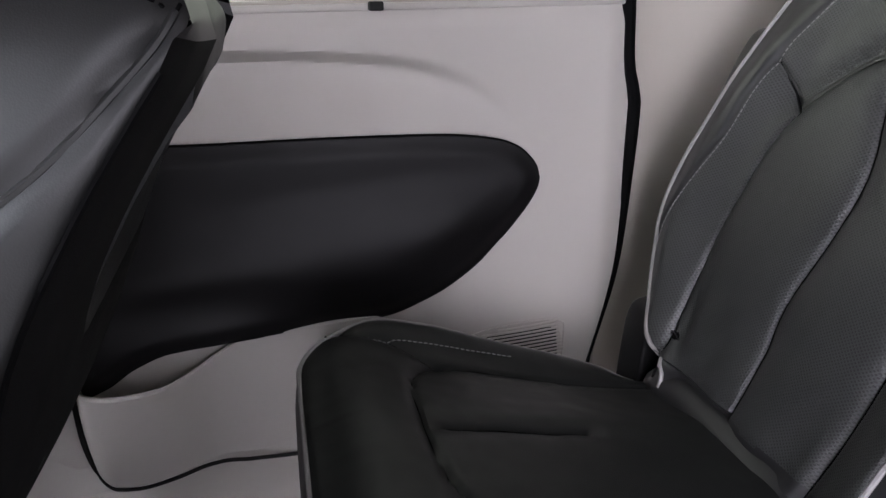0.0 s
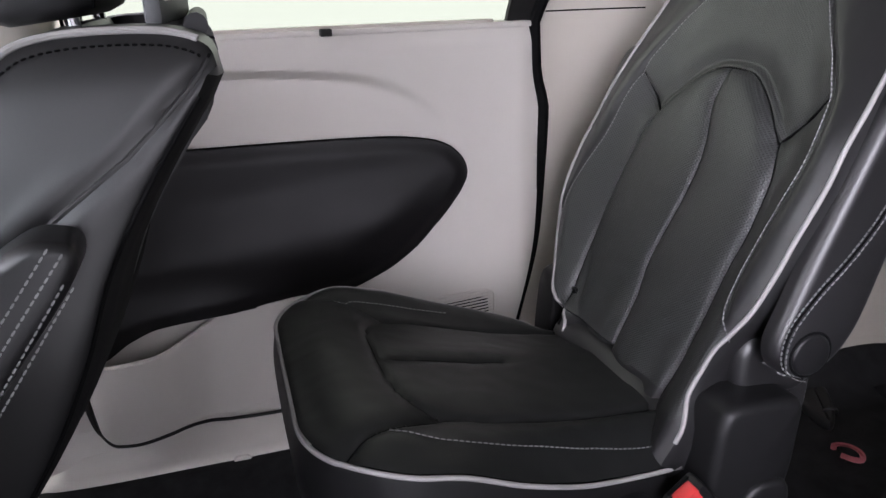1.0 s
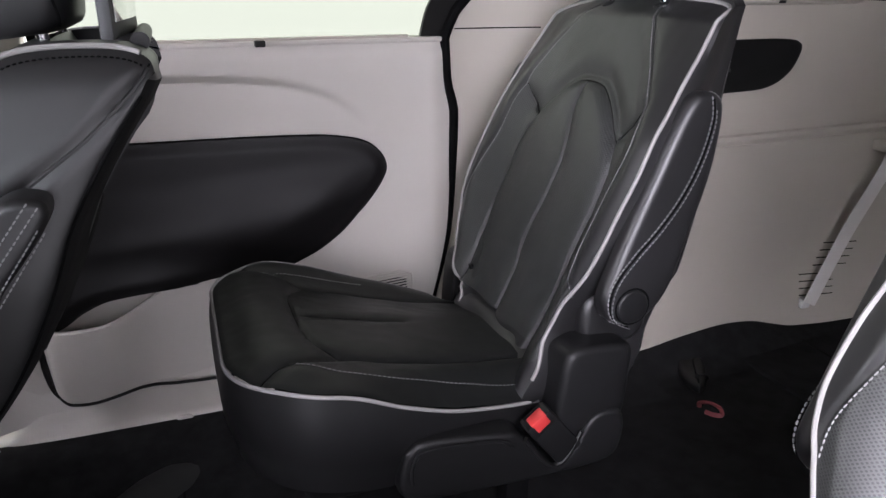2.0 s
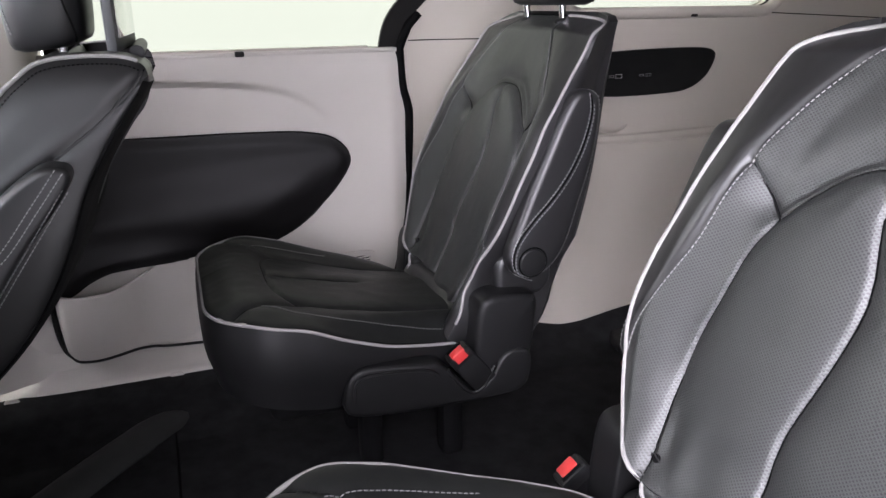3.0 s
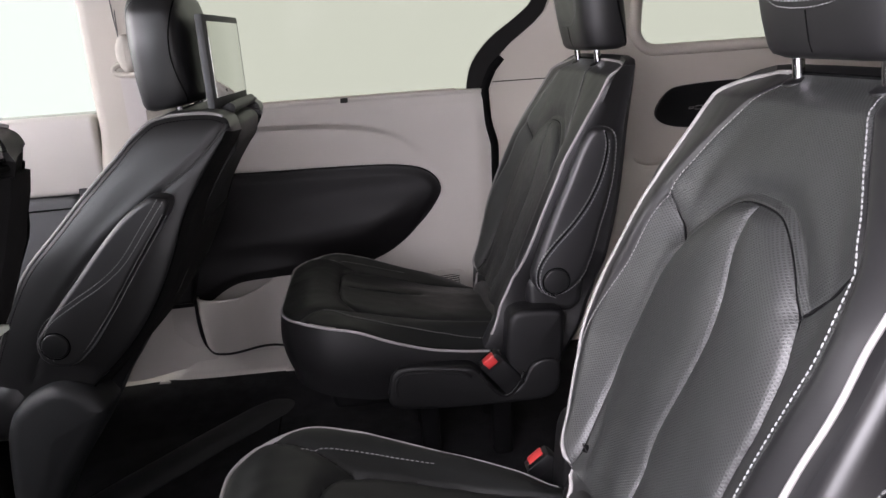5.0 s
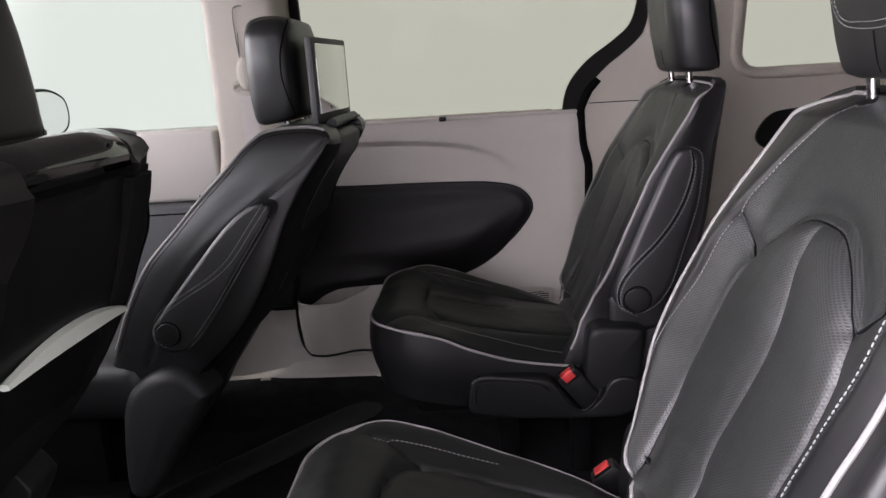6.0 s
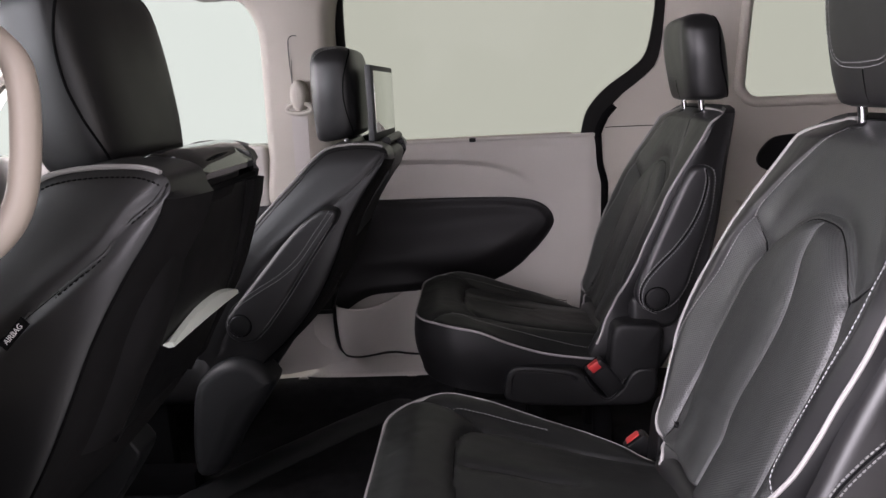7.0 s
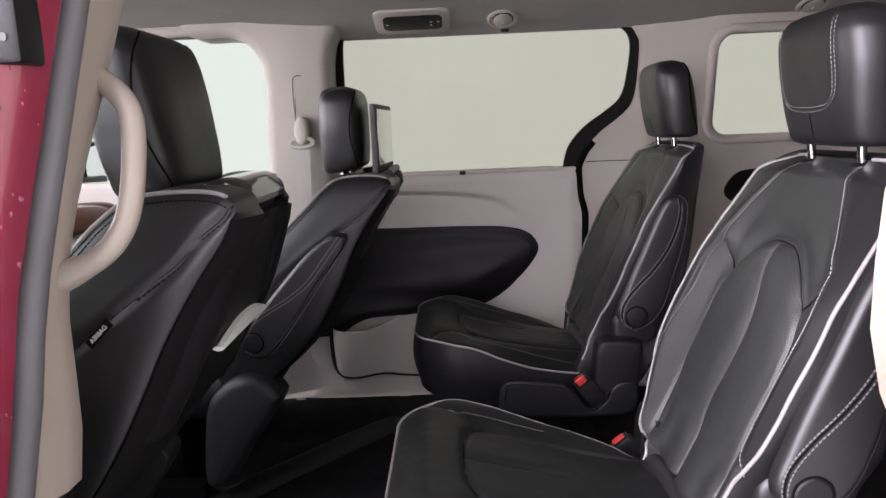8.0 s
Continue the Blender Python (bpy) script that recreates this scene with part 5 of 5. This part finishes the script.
    part("buckle_pocket", tube(spline([(0.205, inboard * 0.222, 0.292), (0.225, inboard * 0.224, 0.262), (0.244, inboard * 0.224, 0.246), (0.262, inboard * 0.224, 0.254), (0.282, inboard * 0.222, 0.285)], 6), 0.0035, 6), BLACK, seat)


def bmesh_box(c, ax, ay, az, sx, sy, sz, r):
    bm = block(-sx / 2, -sy / 2, -sz / 2, sx / 2, sy / 2, sz / 2, r)
    m = Matrix((ax, ay, az)).transposed()
    for v in bm.verts:
        v.co = c + m @ v.co
    return bm


far_seat = second_row_seat(0.685, "black leather second-row seat beside the closed sliding door")
near_seat = tagged(copy_thing(far_seat, pose(0, -0.060, 0)), "black leather second-row seat beside the open doorway")
add_buckle(far_seat, -1)
add_buckle(near_seat, 1, 0.013)


# ---- front seats ----
FF = [(0.30, -0.615), (0.395, -0.572), (0.465, -0.538), (0.538, -0.493), (0.605, -0.428), (0.641, -0.394), (0.70, -0.333), (0.738, -0.295), (0.757, -0.258)]
FR = [(0.15, -0.565), (0.30, -0.458), (0.338, -0.422), (0.37, -0.385), (0.42, -0.338), (0.48, -0.296), (0.55, -0.260), (0.605, -0.238), (0.66, -0.206), (0.70, -0.178), (0.72, -0.164), (0.738, -0.157), (0.757, -0.157)]
SHELL = [(0.464, -0.286), (0.519, -0.256), (0.567, -0.226), (0.596, -0.212), (0.623, -0.201), (0.656, -0.190), (0.68, -0.181), (0.717, -0.173)]
FWD = [(0.30, 0.200), (0.45, 0.215), (0.55, 0.218), (0.65, 0.208), (0.72, 0.193), (0.745, 0.184), (0.757, 0.177)]
FARM = [(-0.250, 0.640), (-0.262, 0.648), (-0.285, 0.645), (-0.335, 0.607), (-0.405, 0.530), (-0.465, 0.462), (-0.482, 0.435), (-0.476, 0.408), (-0.452, 0.396), (-0.418, 0.404), (-0.372, 0.462), (-0.310, 0.550), (-0.258, 0.617)]
farm2 = [(p.x, p.y) for p in spline([(a, b, 0) for a, b in FARM], 6, closed=True)]


def front_seat(at, name, label, screen_up):
    seat = thing(name, label, "car seat", "front seats", at=at)
    top = [(-0.275, 0.7515), (-0.250, 0.757), (-0.213, 0.7585), (-0.182, 0.756), (-0.162, 0.748), (-0.157, 0.735)]
    front = [(interp(z, FF), z) for z in [0.30 + 0.44 * i / 30 for i in range(31)]]
    over = [(p.x, p.y) for p in spline([(*front[-1], 0)] + [(a, b, 0) for a, b in top], 6)][1:]
    rear_line = FR if screen_up else FR[:6] + [(0.55, -0.257), (0.605, -0.230), (0.66, -0.197), (0.70, -0.170), (0.72, -0.160), (0.738, -0.156), (0.757, -0.157)]
    rear = [(interp(z, rear_line), z) for z in [0.728 - 0.428 * i / 30 for i in range(31)]]
    loop = front + over + rear
    nf, no = len(front), len(front) + len(over)

    def half(z):
        return interp(z, FWD)
    PW = 0.118 if screen_up else 0.106
    def columns(w):
        half_row = [0, 0.2, 0.4, (PW - 0.002) / w, (PW + 0.002) / w, 0.69, 0.74, 0.80, 0.85, 0.9, 0.955, 0.985, 1]
        return [-u for u in half_row[:0:-1]] + half_row
    rings = []
    for k, (x, z) in enumerate(loop):
        a, b = loop[max(k - 1, 0)], loop[min(k + 1, len(loop) - 1)]
        tx, tz = b[0] - a[0], b[1] - a[1]
        l = math.hypot(tx, tz) or 1
        nx, nz = -tz / l, tx / l
        bow = 0.005 * ramp(k, nf - 6, nf + 3) if k < no else 0.014
        row = []
        for u in columns(half(z)):
            soft = 0.005 * ramp(abs(u), 0.86, 1.0) ** 2 if k >= no else 0.0
            hollow = -0.03 * (1 - ramp(k, nf - 8, nf)) * (1 - u * u) if k < nf else 0
            o = bow * (1 - u * u) - soft + hollow
            if k >= nf - 2 and x > -0.28:
                o -= (0.026 if abs(half(z) * u) < PW else 0.0) * ramp(x, -0.252, -0.238)
            row.append((x + nx * o, half(z) * u, z + nz * o))
        rings.append(row)
    body = part("backrest", stack(rings, cap=False, closed=False), LEATHER, seat, "black leather backrest leaning back").data
    body.materials.append(FABRIC)
    across = len(rings[0]) - 1
    for i, poly in enumerate(body.polygons):
        if i // across >= no:
            poly.material_index = 1
    rim_xz = [(r[-1][0], r[-1][2]) for r in rings]
    peak = max(range(len(rim_xz)), key=lambda k: rim_xz[k][1])
    fore = [(z, x) for x, z in rim_xz[:peak + 1]]
    aft = [(z, x) for x, z in rim_xz[peak:]][::-1]
    SEAMS = [(p.x, p.y) for p in spline([(-0.160, 0.744, 0), (-0.170, 0.730, 0), (-0.189 if screen_up else -0.194, 0.711, 0), (-0.215, 0.687, 0), (-0.248, 0.663, 0), (-0.277, 0.642, 0), (-0.33, 0.603, 0), (-0.40, 0.543, 0), (-0.47, 0.46, 0), (-0.52, 0.36, 0)], 6)]
    coarse = rim_xz[::2] + [rim_xz[-1]]

    def side_y(x, z):
        d = near_line(x, z, coarse)
        g = near_line(x, z, SEAMS)
        return half(z) + 0.0065 * (1 - (1 - min(1, d / 0.034)) ** 2) ** 0.5 - 0.0036 * math.exp(-(g / 0.0035) ** 2) + 0.0012 * math.exp(-((g - 0.012) / 0.008) ** 2)
    zs_ = [0.30 + 0.40 * i / 44 for i in range(45)] + [0.70 + (rim_xz[peak][1] - 0.70) * math.sin(math.pi / 2 * i / 18) for i in range(1, 19)]
    ts_ = [0, 0.008, 0.025, 0.05, 0.09, 0.14, 0.2] + [0.2 + 0.6 * i / 18 for i in range(1, 18)] + [0.8, 0.86, 0.91, 0.95, 0.975, 0.992, 1]
    cells = []
    for z in zs_:
        xa, xb = line_at(z, fore), line_at(z, aft)
        cells.append([(xa + (xb - xa) * t, side_y(xa + (xb - xa) * t, z), z) for t in ts_])
    for sgn in (1, -1):
        part("backrest_side", stack([[(x, sgn * y, z) for x, y, z in row] for row in cells], cap=False, closed=False), LEATHER, seat)
        rim = [(x, sgn * (half(z) + 0.002), z + 0.001) for x, z in loop[6:no - 8]]
        part("piping", tube(rim, 0.0026, 8), PIPING, seat, "light grey piping")
        low = [p for p in inset(loop, 0.0078)][6:no - 5]
        part("stitching", stitches([(x, sgn * (side_y(x, z) + 0.0004), z) for x, z in low], 0.0032, 0.0018, 0.0008), SEAM, seat)
        n_ = 46
        sm = [Vector((x, sgn * (side_y(x, z) + 0.0002), z)) for x, z in SEAMS[1:n_]]
        part("side_seam", tube(sm, [0.0010] * 26 + [0.0004] * (len(sm) - 26) if not screen_up else 0.0010, 6), SEAM, seat)
        part("side_seam", tube([Vector((p.x - 0.0045, sgn * (side_y(p.x - 0.0045, p.z - 0.0055) + 0.0002), p.z - 0.0055)) for p in sm[:60 if screen_up else 26]], 0.0008, 6), SEAM, seat)
        part("rolled_seam", tube([Vector((p.x - 0.0022, sgn * (side_y(p.x - 0.0022, p.z - 0.0028) - 0.0004), p.z - 0.0028)) for p in sm[:60 if screen_up else 26]], 0.0024, 8), LEATHER, seat)
        if not screen_up:
            part("stitching", stitches([(p.x - 0.006, sgn * (side_y(p.x - 0.006, p.z - 0.008) + 0.0003), p.z - 0.008) for p in sm[:26]], 0.0042, 0.0024, 0.0006), SEAM, seat)
        edge = [(x + 0.001, sgn * (half(z) + 0.001), z) for x, z in rim_xz[no + 1:-1]]
        part("corner_welt", tube(edge, 0.0016, 6), SEAM, seat)
    # hard rear shell, its lip and lower strip
    HX = [(-0.236, 0.744), (-0.228, 0.753), (-0.214, 0.758), (-0.196, 0.757), (-0.182, 0.750), (-0.175, 0.739), (-0.176, 0.726), (-0.182, 0.705)]
    if screen_up:
        HX = [(-0.215, 0.738), (-0.205, 0.748), (-0.190, 0.751), (-0.172, 0.747), (-0.160, 0.740), (-0.155, 0.728), (-0.160, 0.705)]
    prof = [(p.x, p.y) for p in spline([(a, b, 0) for a, b in HX], 4)] + [(x, z) for x, z in ((-0.187, 0.68), (-0.195, 0.65), (-0.204, 0.62), (-0.216, 0.59), (-0.230, 0.56), (-0.245, 0.53), (-0.262, 0.50), (-0.28, 0.47))]
    if screen_up:
        prof = [p for p in prof if p[1] > 0.70] + [(interp(z, FR) + 0.012, z) for z in (0.69, 0.66, 0.62, 0.58, 0.54, 0.50, 0.47)]
    back_in = [(x - 0.03, z - 0.012) for x, z in prof][::-1]
    us = [-1, -0.985, -0.95, -0.9, -0.5, 0, 0.5, 0.9, 0.95, 0.985, 1]
    drop = lambda u: 0.016 * ramp(abs(u), 0.9, 1) ** 2 + 0.010 * u * u
    part("rear_shell", stack([[(x - 0.35 * drop(u), u * PW, z - 0.6 * drop(u)) for x, z in prof] + [(x, u * PW, z) for x, z in back_in] for u in us]), BLACK, seat, "hard black plastic seat back")
    if not screen_up:
        low = [(interp(z, SHELL), z) for z in (0.712, 0.69, 0.66, 0.63, 0.60, 0.57, 0.54, 0.50, 0.47)]
        for sgn in (1, -1):
            part("shell_frame", stack([[(x + d, sgn * u, z) for x, z in low] + [(x - 0.050, sgn * u, z) for x, z in low[::-1]] for u, d in ((0.102, -0.004), (0.104, 0.001), (0.109, 0.003), (0.142, 0.003), (0.154, -0.002), (0.164, -0.012), (0.168, -0.026))]), FABRIC, seat, "dark cloth side of the seat back")
        lid = [(p.x, p.y) for p in spline([(-0.226, 0.758, 0), (-0.212, 0.763, 0), (-0.195, 0.762, 0), (-0.181, 0.754, 0), (-0.172, 0.741, 0), (-0.171, 0.729, 0)], 4)]
        part("screen_lid", stack([[(x + 0.5 * d, u, z + d) for x, z in lid] + [(x - 0.008, u, z - 0.008) for x, z in lid[::-1]] for u, d in ((-0.103, -0.003), (-0.101, 0.001), (-0.096, 0.003), (-0.05, 0.0035), (0.05, 0.0035), (0.094, 0.003), (0.099, 0.001), (0.101, -0.003))]), GLOSS, seat, "glossy black folded screen lid")
        part("lid_gap", tube([(-0.1725, y, 0.721) for y in (-0.100, 0.0, 0.100)], 0.004, 6), SEAM, seat)
        part("screen_port", bmesh_box(Vector((-0.213, 0.146, 0.628)), Vector((0.97, 0, -0.25)), Vector((0, 1, 0)), Vector((0.25, 0, 0.97)), 0.010, 0.006, 0.060, 0.003), GLOSS, seat)
    headrest_parts((-0.245, 0.758), -0.273 if screen_up else -0.308, 0.763 if screen_up else 0.747, 0.948, 0.235, 0.102, 0.0 if screen_up else -0.030, seat, horseshoe=False, gauge=0.078, tip=0.12)
    if screen_up:
        sx_, sy_ = Vector((0.998, -0.06, 0)), Vector((0.06, 0.998, 0))
        scr = part("screen", bmesh_box(Vector((-0.189, 0.005, 0.833)), sx_, sy_, Vector((0, 0, 1)), 0.013, 0.240, 0.150, 0.004), GREYDARK, seat, "raised entertainment screen in a dark grey frame")
        part("display", bmesh_box(Vector((-0.1817, 0.005, 0.836)), sx_, sy_, Vector((0, 0, 1)), 0.002, 0.208, 0.122, 0.001), SCREEN, scr, "blank reflecting display")
        part("screen_hinge", tube([(-0.168, -0.110, 0.758), (-0.168, 0.110, 0.758)], 0.009, 12), BLACK, seat)
    else:
        part("pocket_strip", stack([[(-0.221 - 0.004 * abs(u) ** 2 + dx, 0.02 + u * 0.108, 0.558 + (dz - 0.009) * (1.35 - 0.95 * u * u) + 0.010 * (1 - u * u)) for dx, dz in ((0, 0), (0.006, 0.003), (0.006, 0.015), (0, 0.018), (-0.008, 0.009))] for u in [-1 + i / 8 for i in range(17)]]), SATIN, seat, "pale satin strip under the seat back")
    # inboard armrest
    inb = -1 if at[1] > MID else 1
    side = lambda a, b, d: (a, inb * d, b)
    arm = part("armrest", pillow(farm2, 0.215, 0.262, 0.008, 0.009, side), LEATHER, seat, "black leather armrest folded up")
    run = spline([(-0.263, 0.646, 0), (-0.294, 0.606, 0), (-0.333, 0.557, 0), (-0.370, 0.527, 0), (-0.413, 0.502, 0), (-0.455, 0.476, 0), (-0.472, 0.455, 0), (-0.476, 0.434, 0), (-0.466, 0.412, 0)], 8)
    for o in (0.0, 0.007):
        part("stitching", stitches([(p.x + o, inb * 0.2620, p.y - o * 0.6) for p in run], 0.0040, 0.0014, 0.0006), THREAD, arm)
    run2 = spline([(-0.256, 0.620, 0), (-0.305, 0.552, 0), (-0.37, 0.462, 0), (-0.418, 0.408, 0), (-0.45, 0.401, 0)], 8)
    for o in (0.0, 0.0045):
        part("stitching", stitches([(p.x - 0.003 + o, inb * (0.2610 - 0.5 * o), p.y + 0.003 - 0.7 * o) for p in run2], 0.0040, 0.0014, 0.0006), THREAD, arm)
    ring = [(-0.452 + 0.0205 * math.cos(a), 0.432 + 0.0205 * math.sin(a)) for a in [k * math.pi / 14 for k in range(28)]]
    part("pivot_cap", pillow(ring, 0.255, 0.2655, 0.001, 0.003, side), BLACK, arm, "round black pivot cap")
    part("cap_gap", tube([(a, inb * 0.2622, b) for a, b in inset(ring, -0.001)], 0.0013, 5, closed=True), SEAM, arm)
    # recliner covers, cushion, pedestal
    for sgn in (1, -1):
        side2 = lambda a, b, d, sgn=sgn: (a, sgn * d, b)
        HC = [(-0.590, 0.110), (-0.582, 0.240), (-0.566, 0.298), (-0.540, 0.328), (-0.508, 0.347), (-0.475, 0.353), (-0.440, 0.341), (-0.414, 0.312), (-0.412, 0.292), (-0.446, 0.240), (-0.490, 0.180), (-0.535, 0.110)]
        shift = 0.036 if sgn != inb else 0.0
        hc = [(p.x - shift, p.y) for p in spline([(a, b, 0) for a, b in HC], 4, closed=True)]
        part("recliner_cover", pillow(hc, 0.16, 0.240, 0.004, 0.026, side2, steps=7, crown=0.004), LITBLACK, seat, "rounded black recliner cover")
        # rails and legs get the near-black seam colour as painted shade
        part("seat_rail", block(-1.02, sgn * 0.19 - 0.025, FLOOR, -0.60, sgn * 0.19 + 0.025, FLOOR + 0.05, 0.006), SEAM, seat)
        part("seat_leg", block(-0.80, sgn * 0.15 - 0.02, FLOOR + 0.03, -0.66, sgn * 0.15 + 0.02, 0.24, 0.01), SEAM, seat)
    part("cushion", block(-1.02, -0.22, 0.24, -0.52, 0.22, 0.375, 0.05, 4), LEATHER, seat, "black leather seat cushion")
    return seat


passenger = front_seat((0, 0.685, 0), "passenger_seat", "black leather front seat with a raised rear screen", True)
def draw_in(seat):
    """The shoulder beside the other front seat is drawn in a little at its rear."""
    for ob in seat.children:
        if ob.name.split(".")[0] in ("backrest", "backrest_side", "piping", "corner_welt", "side_seam", "rolled_seam", "stitching"):
            for v in ob.data.vertices:
                v.co.x -= 0.034 * ramp(v.co.y, 0.03, 0.18) * ramp(v.co.z, 0.62, 0.72) * ramp(v.co.x, -0.33, -0.20)


driver = front_seat((-0.103, -0.060, 0.036), "driver_seat", "black leather front seat with a folded rear screen", False)
draw_in(driver)
tag = thing("airbag_label", "small dark airbag tag on the seat side", "label")
cu = bpy.data.curves.new("letters", "FONT")
cu.body, cu.size, cu.extrude, cu.align_x, cu.align_y = "AIRBAG", 0.0070, 0.0003, "CENTER", "CENTER"
tx = new("letters", cu)
dg = bpy.context.evaluated_depsgraph_get()
me = bpy.data.meshes.new_from_object(tx.evaluated_get(dg))
bpy.data.objects.remove(tx)
me.materials.append(MARK)
lt = new("letters", me)
lt.parent = tag
TM = Matrix.Translation((-0.402, -0.2868, 0.656)) @ Matrix(((0.72, -0.69, 0, 0), (0, 0, -1, 0), (0.69, 0.72, 0, 0), (0, 0, 0, 1)))
lt.matrix_basis = TM
bm = block(-0.0175, -0.0050, -0.0022, 0.0175, 0.0050, -0.0004, 0.0006)
ob = part("cloth_tag", bm, SEAM, tag)
ob.matrix_basis = TM

# ---- ceiling fittings ----
sw = thing("rear_climate_panel", "black control panel set in a pale bezel overhead", "control panel")
def under(x, y, d):
    return (x, y, roof_z(y) - d)


CY = 0.885
SO = rounded(-0.210, CY - 0.062, -0.020, CY + 0.058, 0.026)
SI = rounded(-0.188, CY - 0.038, -0.040, CY + 0.034, 0.018)
part("bezel", stack([[under(a, b, -0.002) for a, b in SO], [under(a, b, 0.004) for a, b in SO], [under(a, b, 0.006) for a, b in inset(SO, 0.003)]]), PILLAR, sw)
part("panel_face", stack([[under(a, b, 0.004) for a, b in SI], [under(a, b, 0.0085) for a, b in SI], [under(a, b, 0.0095) for a, b in inset(SI, 0.002)]]), BLACK, sw, "black control face")
for kx, ky in ((-0.178, 0.0), (-0.068, 0.008), (-0.068, -0.008), (-0.050, -0.008)):
    part("control_key", stack([[under(kx + a, CY + ky + b, d) for a, b in ((-0.003, -0.002), (0.003, -0.002), (0.003, 0.002), (-0.003, 0.002))] for d in (0.009, 0.0105)]), MARK, sw)
for vx in (0.113, 0.89):
    av = thing("air_vent", "round pale air vent in the headliner", "air vent", "headliner vents")
    ro = [(vx + 0.040 * math.cos(a), 0.895 + 0.045 * math.sin(a)) for a in [k * math.pi / 14 for k in range(28)]]
    part("vent_ring", stack([[under(a, b, -0.002) for a, b in ro], [under(a, b, 0.004) for a, b in ro], [under(a, b, 0.006) for a, b in inset(ro, 0.006)], [under(a, b, 0.001) for a, b in inset(ro, 0.014)]]), PILLAR, av)
    ri = inset(ro, 0.016)
    part("vent_disc", stack([[under(a, b, 0.0) for a, b in ri], [under(a, b, 0.007) for a, b in ri], [under(a, b, 0.009) for a, b in inset(ri, 0.004)]]), PILLAR, av)
    part("vent_gap", tube([under(a, b, 0.003) for a, b in inset(ro, 0.015)], 0.0016, 5, closed=True), SEAM, av)
    part("vent_tab", stack([[under(vx + a, 0.895 + b, d) for a, b in ((-0.002, -0.006), (0.002, -0.006), (0.002, 0.006), (-0.002, 0.006))] for d in (0.008, 0.012)]), MARK, av)

# ---- floor things ----
tagged(part("floor_seam", tube([(-0.195, 0.25, FLOOR + 0.001), (-0.198, 0.585, FLOOR + 0.001), (-0.206, 0.93, FLOOR + 0.001)], 0.0028, 5), SEAM), "joint between two floor lids", "floor joint", kind="structure")
RIDGE = spline([(-0.64, 0.36, FLOOR), (-0.552, 0.50, FLOOR), (-0.475, 0.60, FLOOR), (-0.405, 0.68, FLOOR), (-0.350, 0.745, FLOOR), (-0.285, 0.815, FLOOR), (-0.225, 0.875, FLOOR), (-0.165, 0.905, FLOOR), (-0.09, 0.915, FLOOR)], 6)
tagged(part("trim_floor_ridge", tube(RIDGE, [0.044 * (1 - 0.9 * ramp(i / (len(RIDGE) - 1), 0.75, 1.0)) for i in range(len(RIDGE))], 14, flat=0.42, up=(0, 0, 1)), LITBLACK), "low rounded ridge in the floor covering", "carpet", kind="structure")
strap = thing("pull_strap", "dull pink pull strap on the cargo floor", "strap")
part("strap_loop", tube(spline([(0.722, 0.752, FLOOR + 0.006), (0.716, 0.745, FLOOR + 0.020), (0.726, 0.730, FLOOR + 0.026), (0.740, 0.718, FLOOR + 0.018), (0.742, 0.714, FLOOR + 0.006), (0.733, 0.722, FLOOR + 0.003), (0.724, 0.738, FLOOR + 0.003)], 6), 0.005, 6, flat=0.5), STRAPRED, strap)
rear_well = thing("folded_rear_seat", "black folded third-row seat forming the cargo floor", "car seat")
part("seat_lid", block(0.93, -0.35, FLOOR - 0.01, 2.05, 0.955, 0.058, 0.004, 2), CARPET, rear_well)
part("lid_seam", tube(spline([(1.060, 0.962, 0.082), (1.118, 0.915, 0.060), (1.112, 0.84, 0.0590), (1.11, 0.60, 0.0590)], 6), 0.0018, 5), SEAM, rear_well)
# carpet turned up against the side trim of the cargo floor
RISE = [(0.42, 0.062), (0.60, 0.070), (0.71, 0.088), (0.82, 0.109), (0.925, 0.120), (1.0, 0.114), (1.067, 0.094), (1.12, 0.078), (1.34, 0.062), (2.0, 0.060)]
bm = sheet(lambda u, v: (u, 0.835 + 0.128 * v ** 0.8 + 0.012 * ramp(0.62 - u, 0.0, 0.2), FLOOR + 0.002 + (interp(u, RISE) - FLOOR) * ramp(v, 0.1, 1.0) + 0.002 * noise.noise((u * 9, v * 3, 1.3))), [0.42 + 0.02 * i for i in range(80)], [i / 10 for i in range(11)])
tagged(part("trim_cargo_carpet", bm, CARPET), "black carpet turned up along the cargo side trim", "carpet", kind="structure")
latch_f = thing("floor_latch", "low dark seat latch on the cargo floor", "latch")
part("latch_plate", pillow([(p.x, p.y) for p in spline([(0.76, 0.80, 0), (0.80, 0.83, 0), (0.845, 0.90, 0), (0.84, 0.94, 0), (0.80, 0.92, 0), (0.76, 0.86, 0)], 5, closed=True)], FLOOR, FLOOR + 0.018, 0.002, 0.010, lambda a, b, d: (a, b, d)), BLACK, latch_f)
part("latch_bar", tube(spline([(0.772, 0.832, FLOOR + 0.014), (0.778, 0.826, FLOOR + 0.024), (0.79, 0.822, FLOOR + 0.024), (0.797, 0.824, FLOOR + 0.014)], 5), 0.003, 8), BLACK, latch_f)
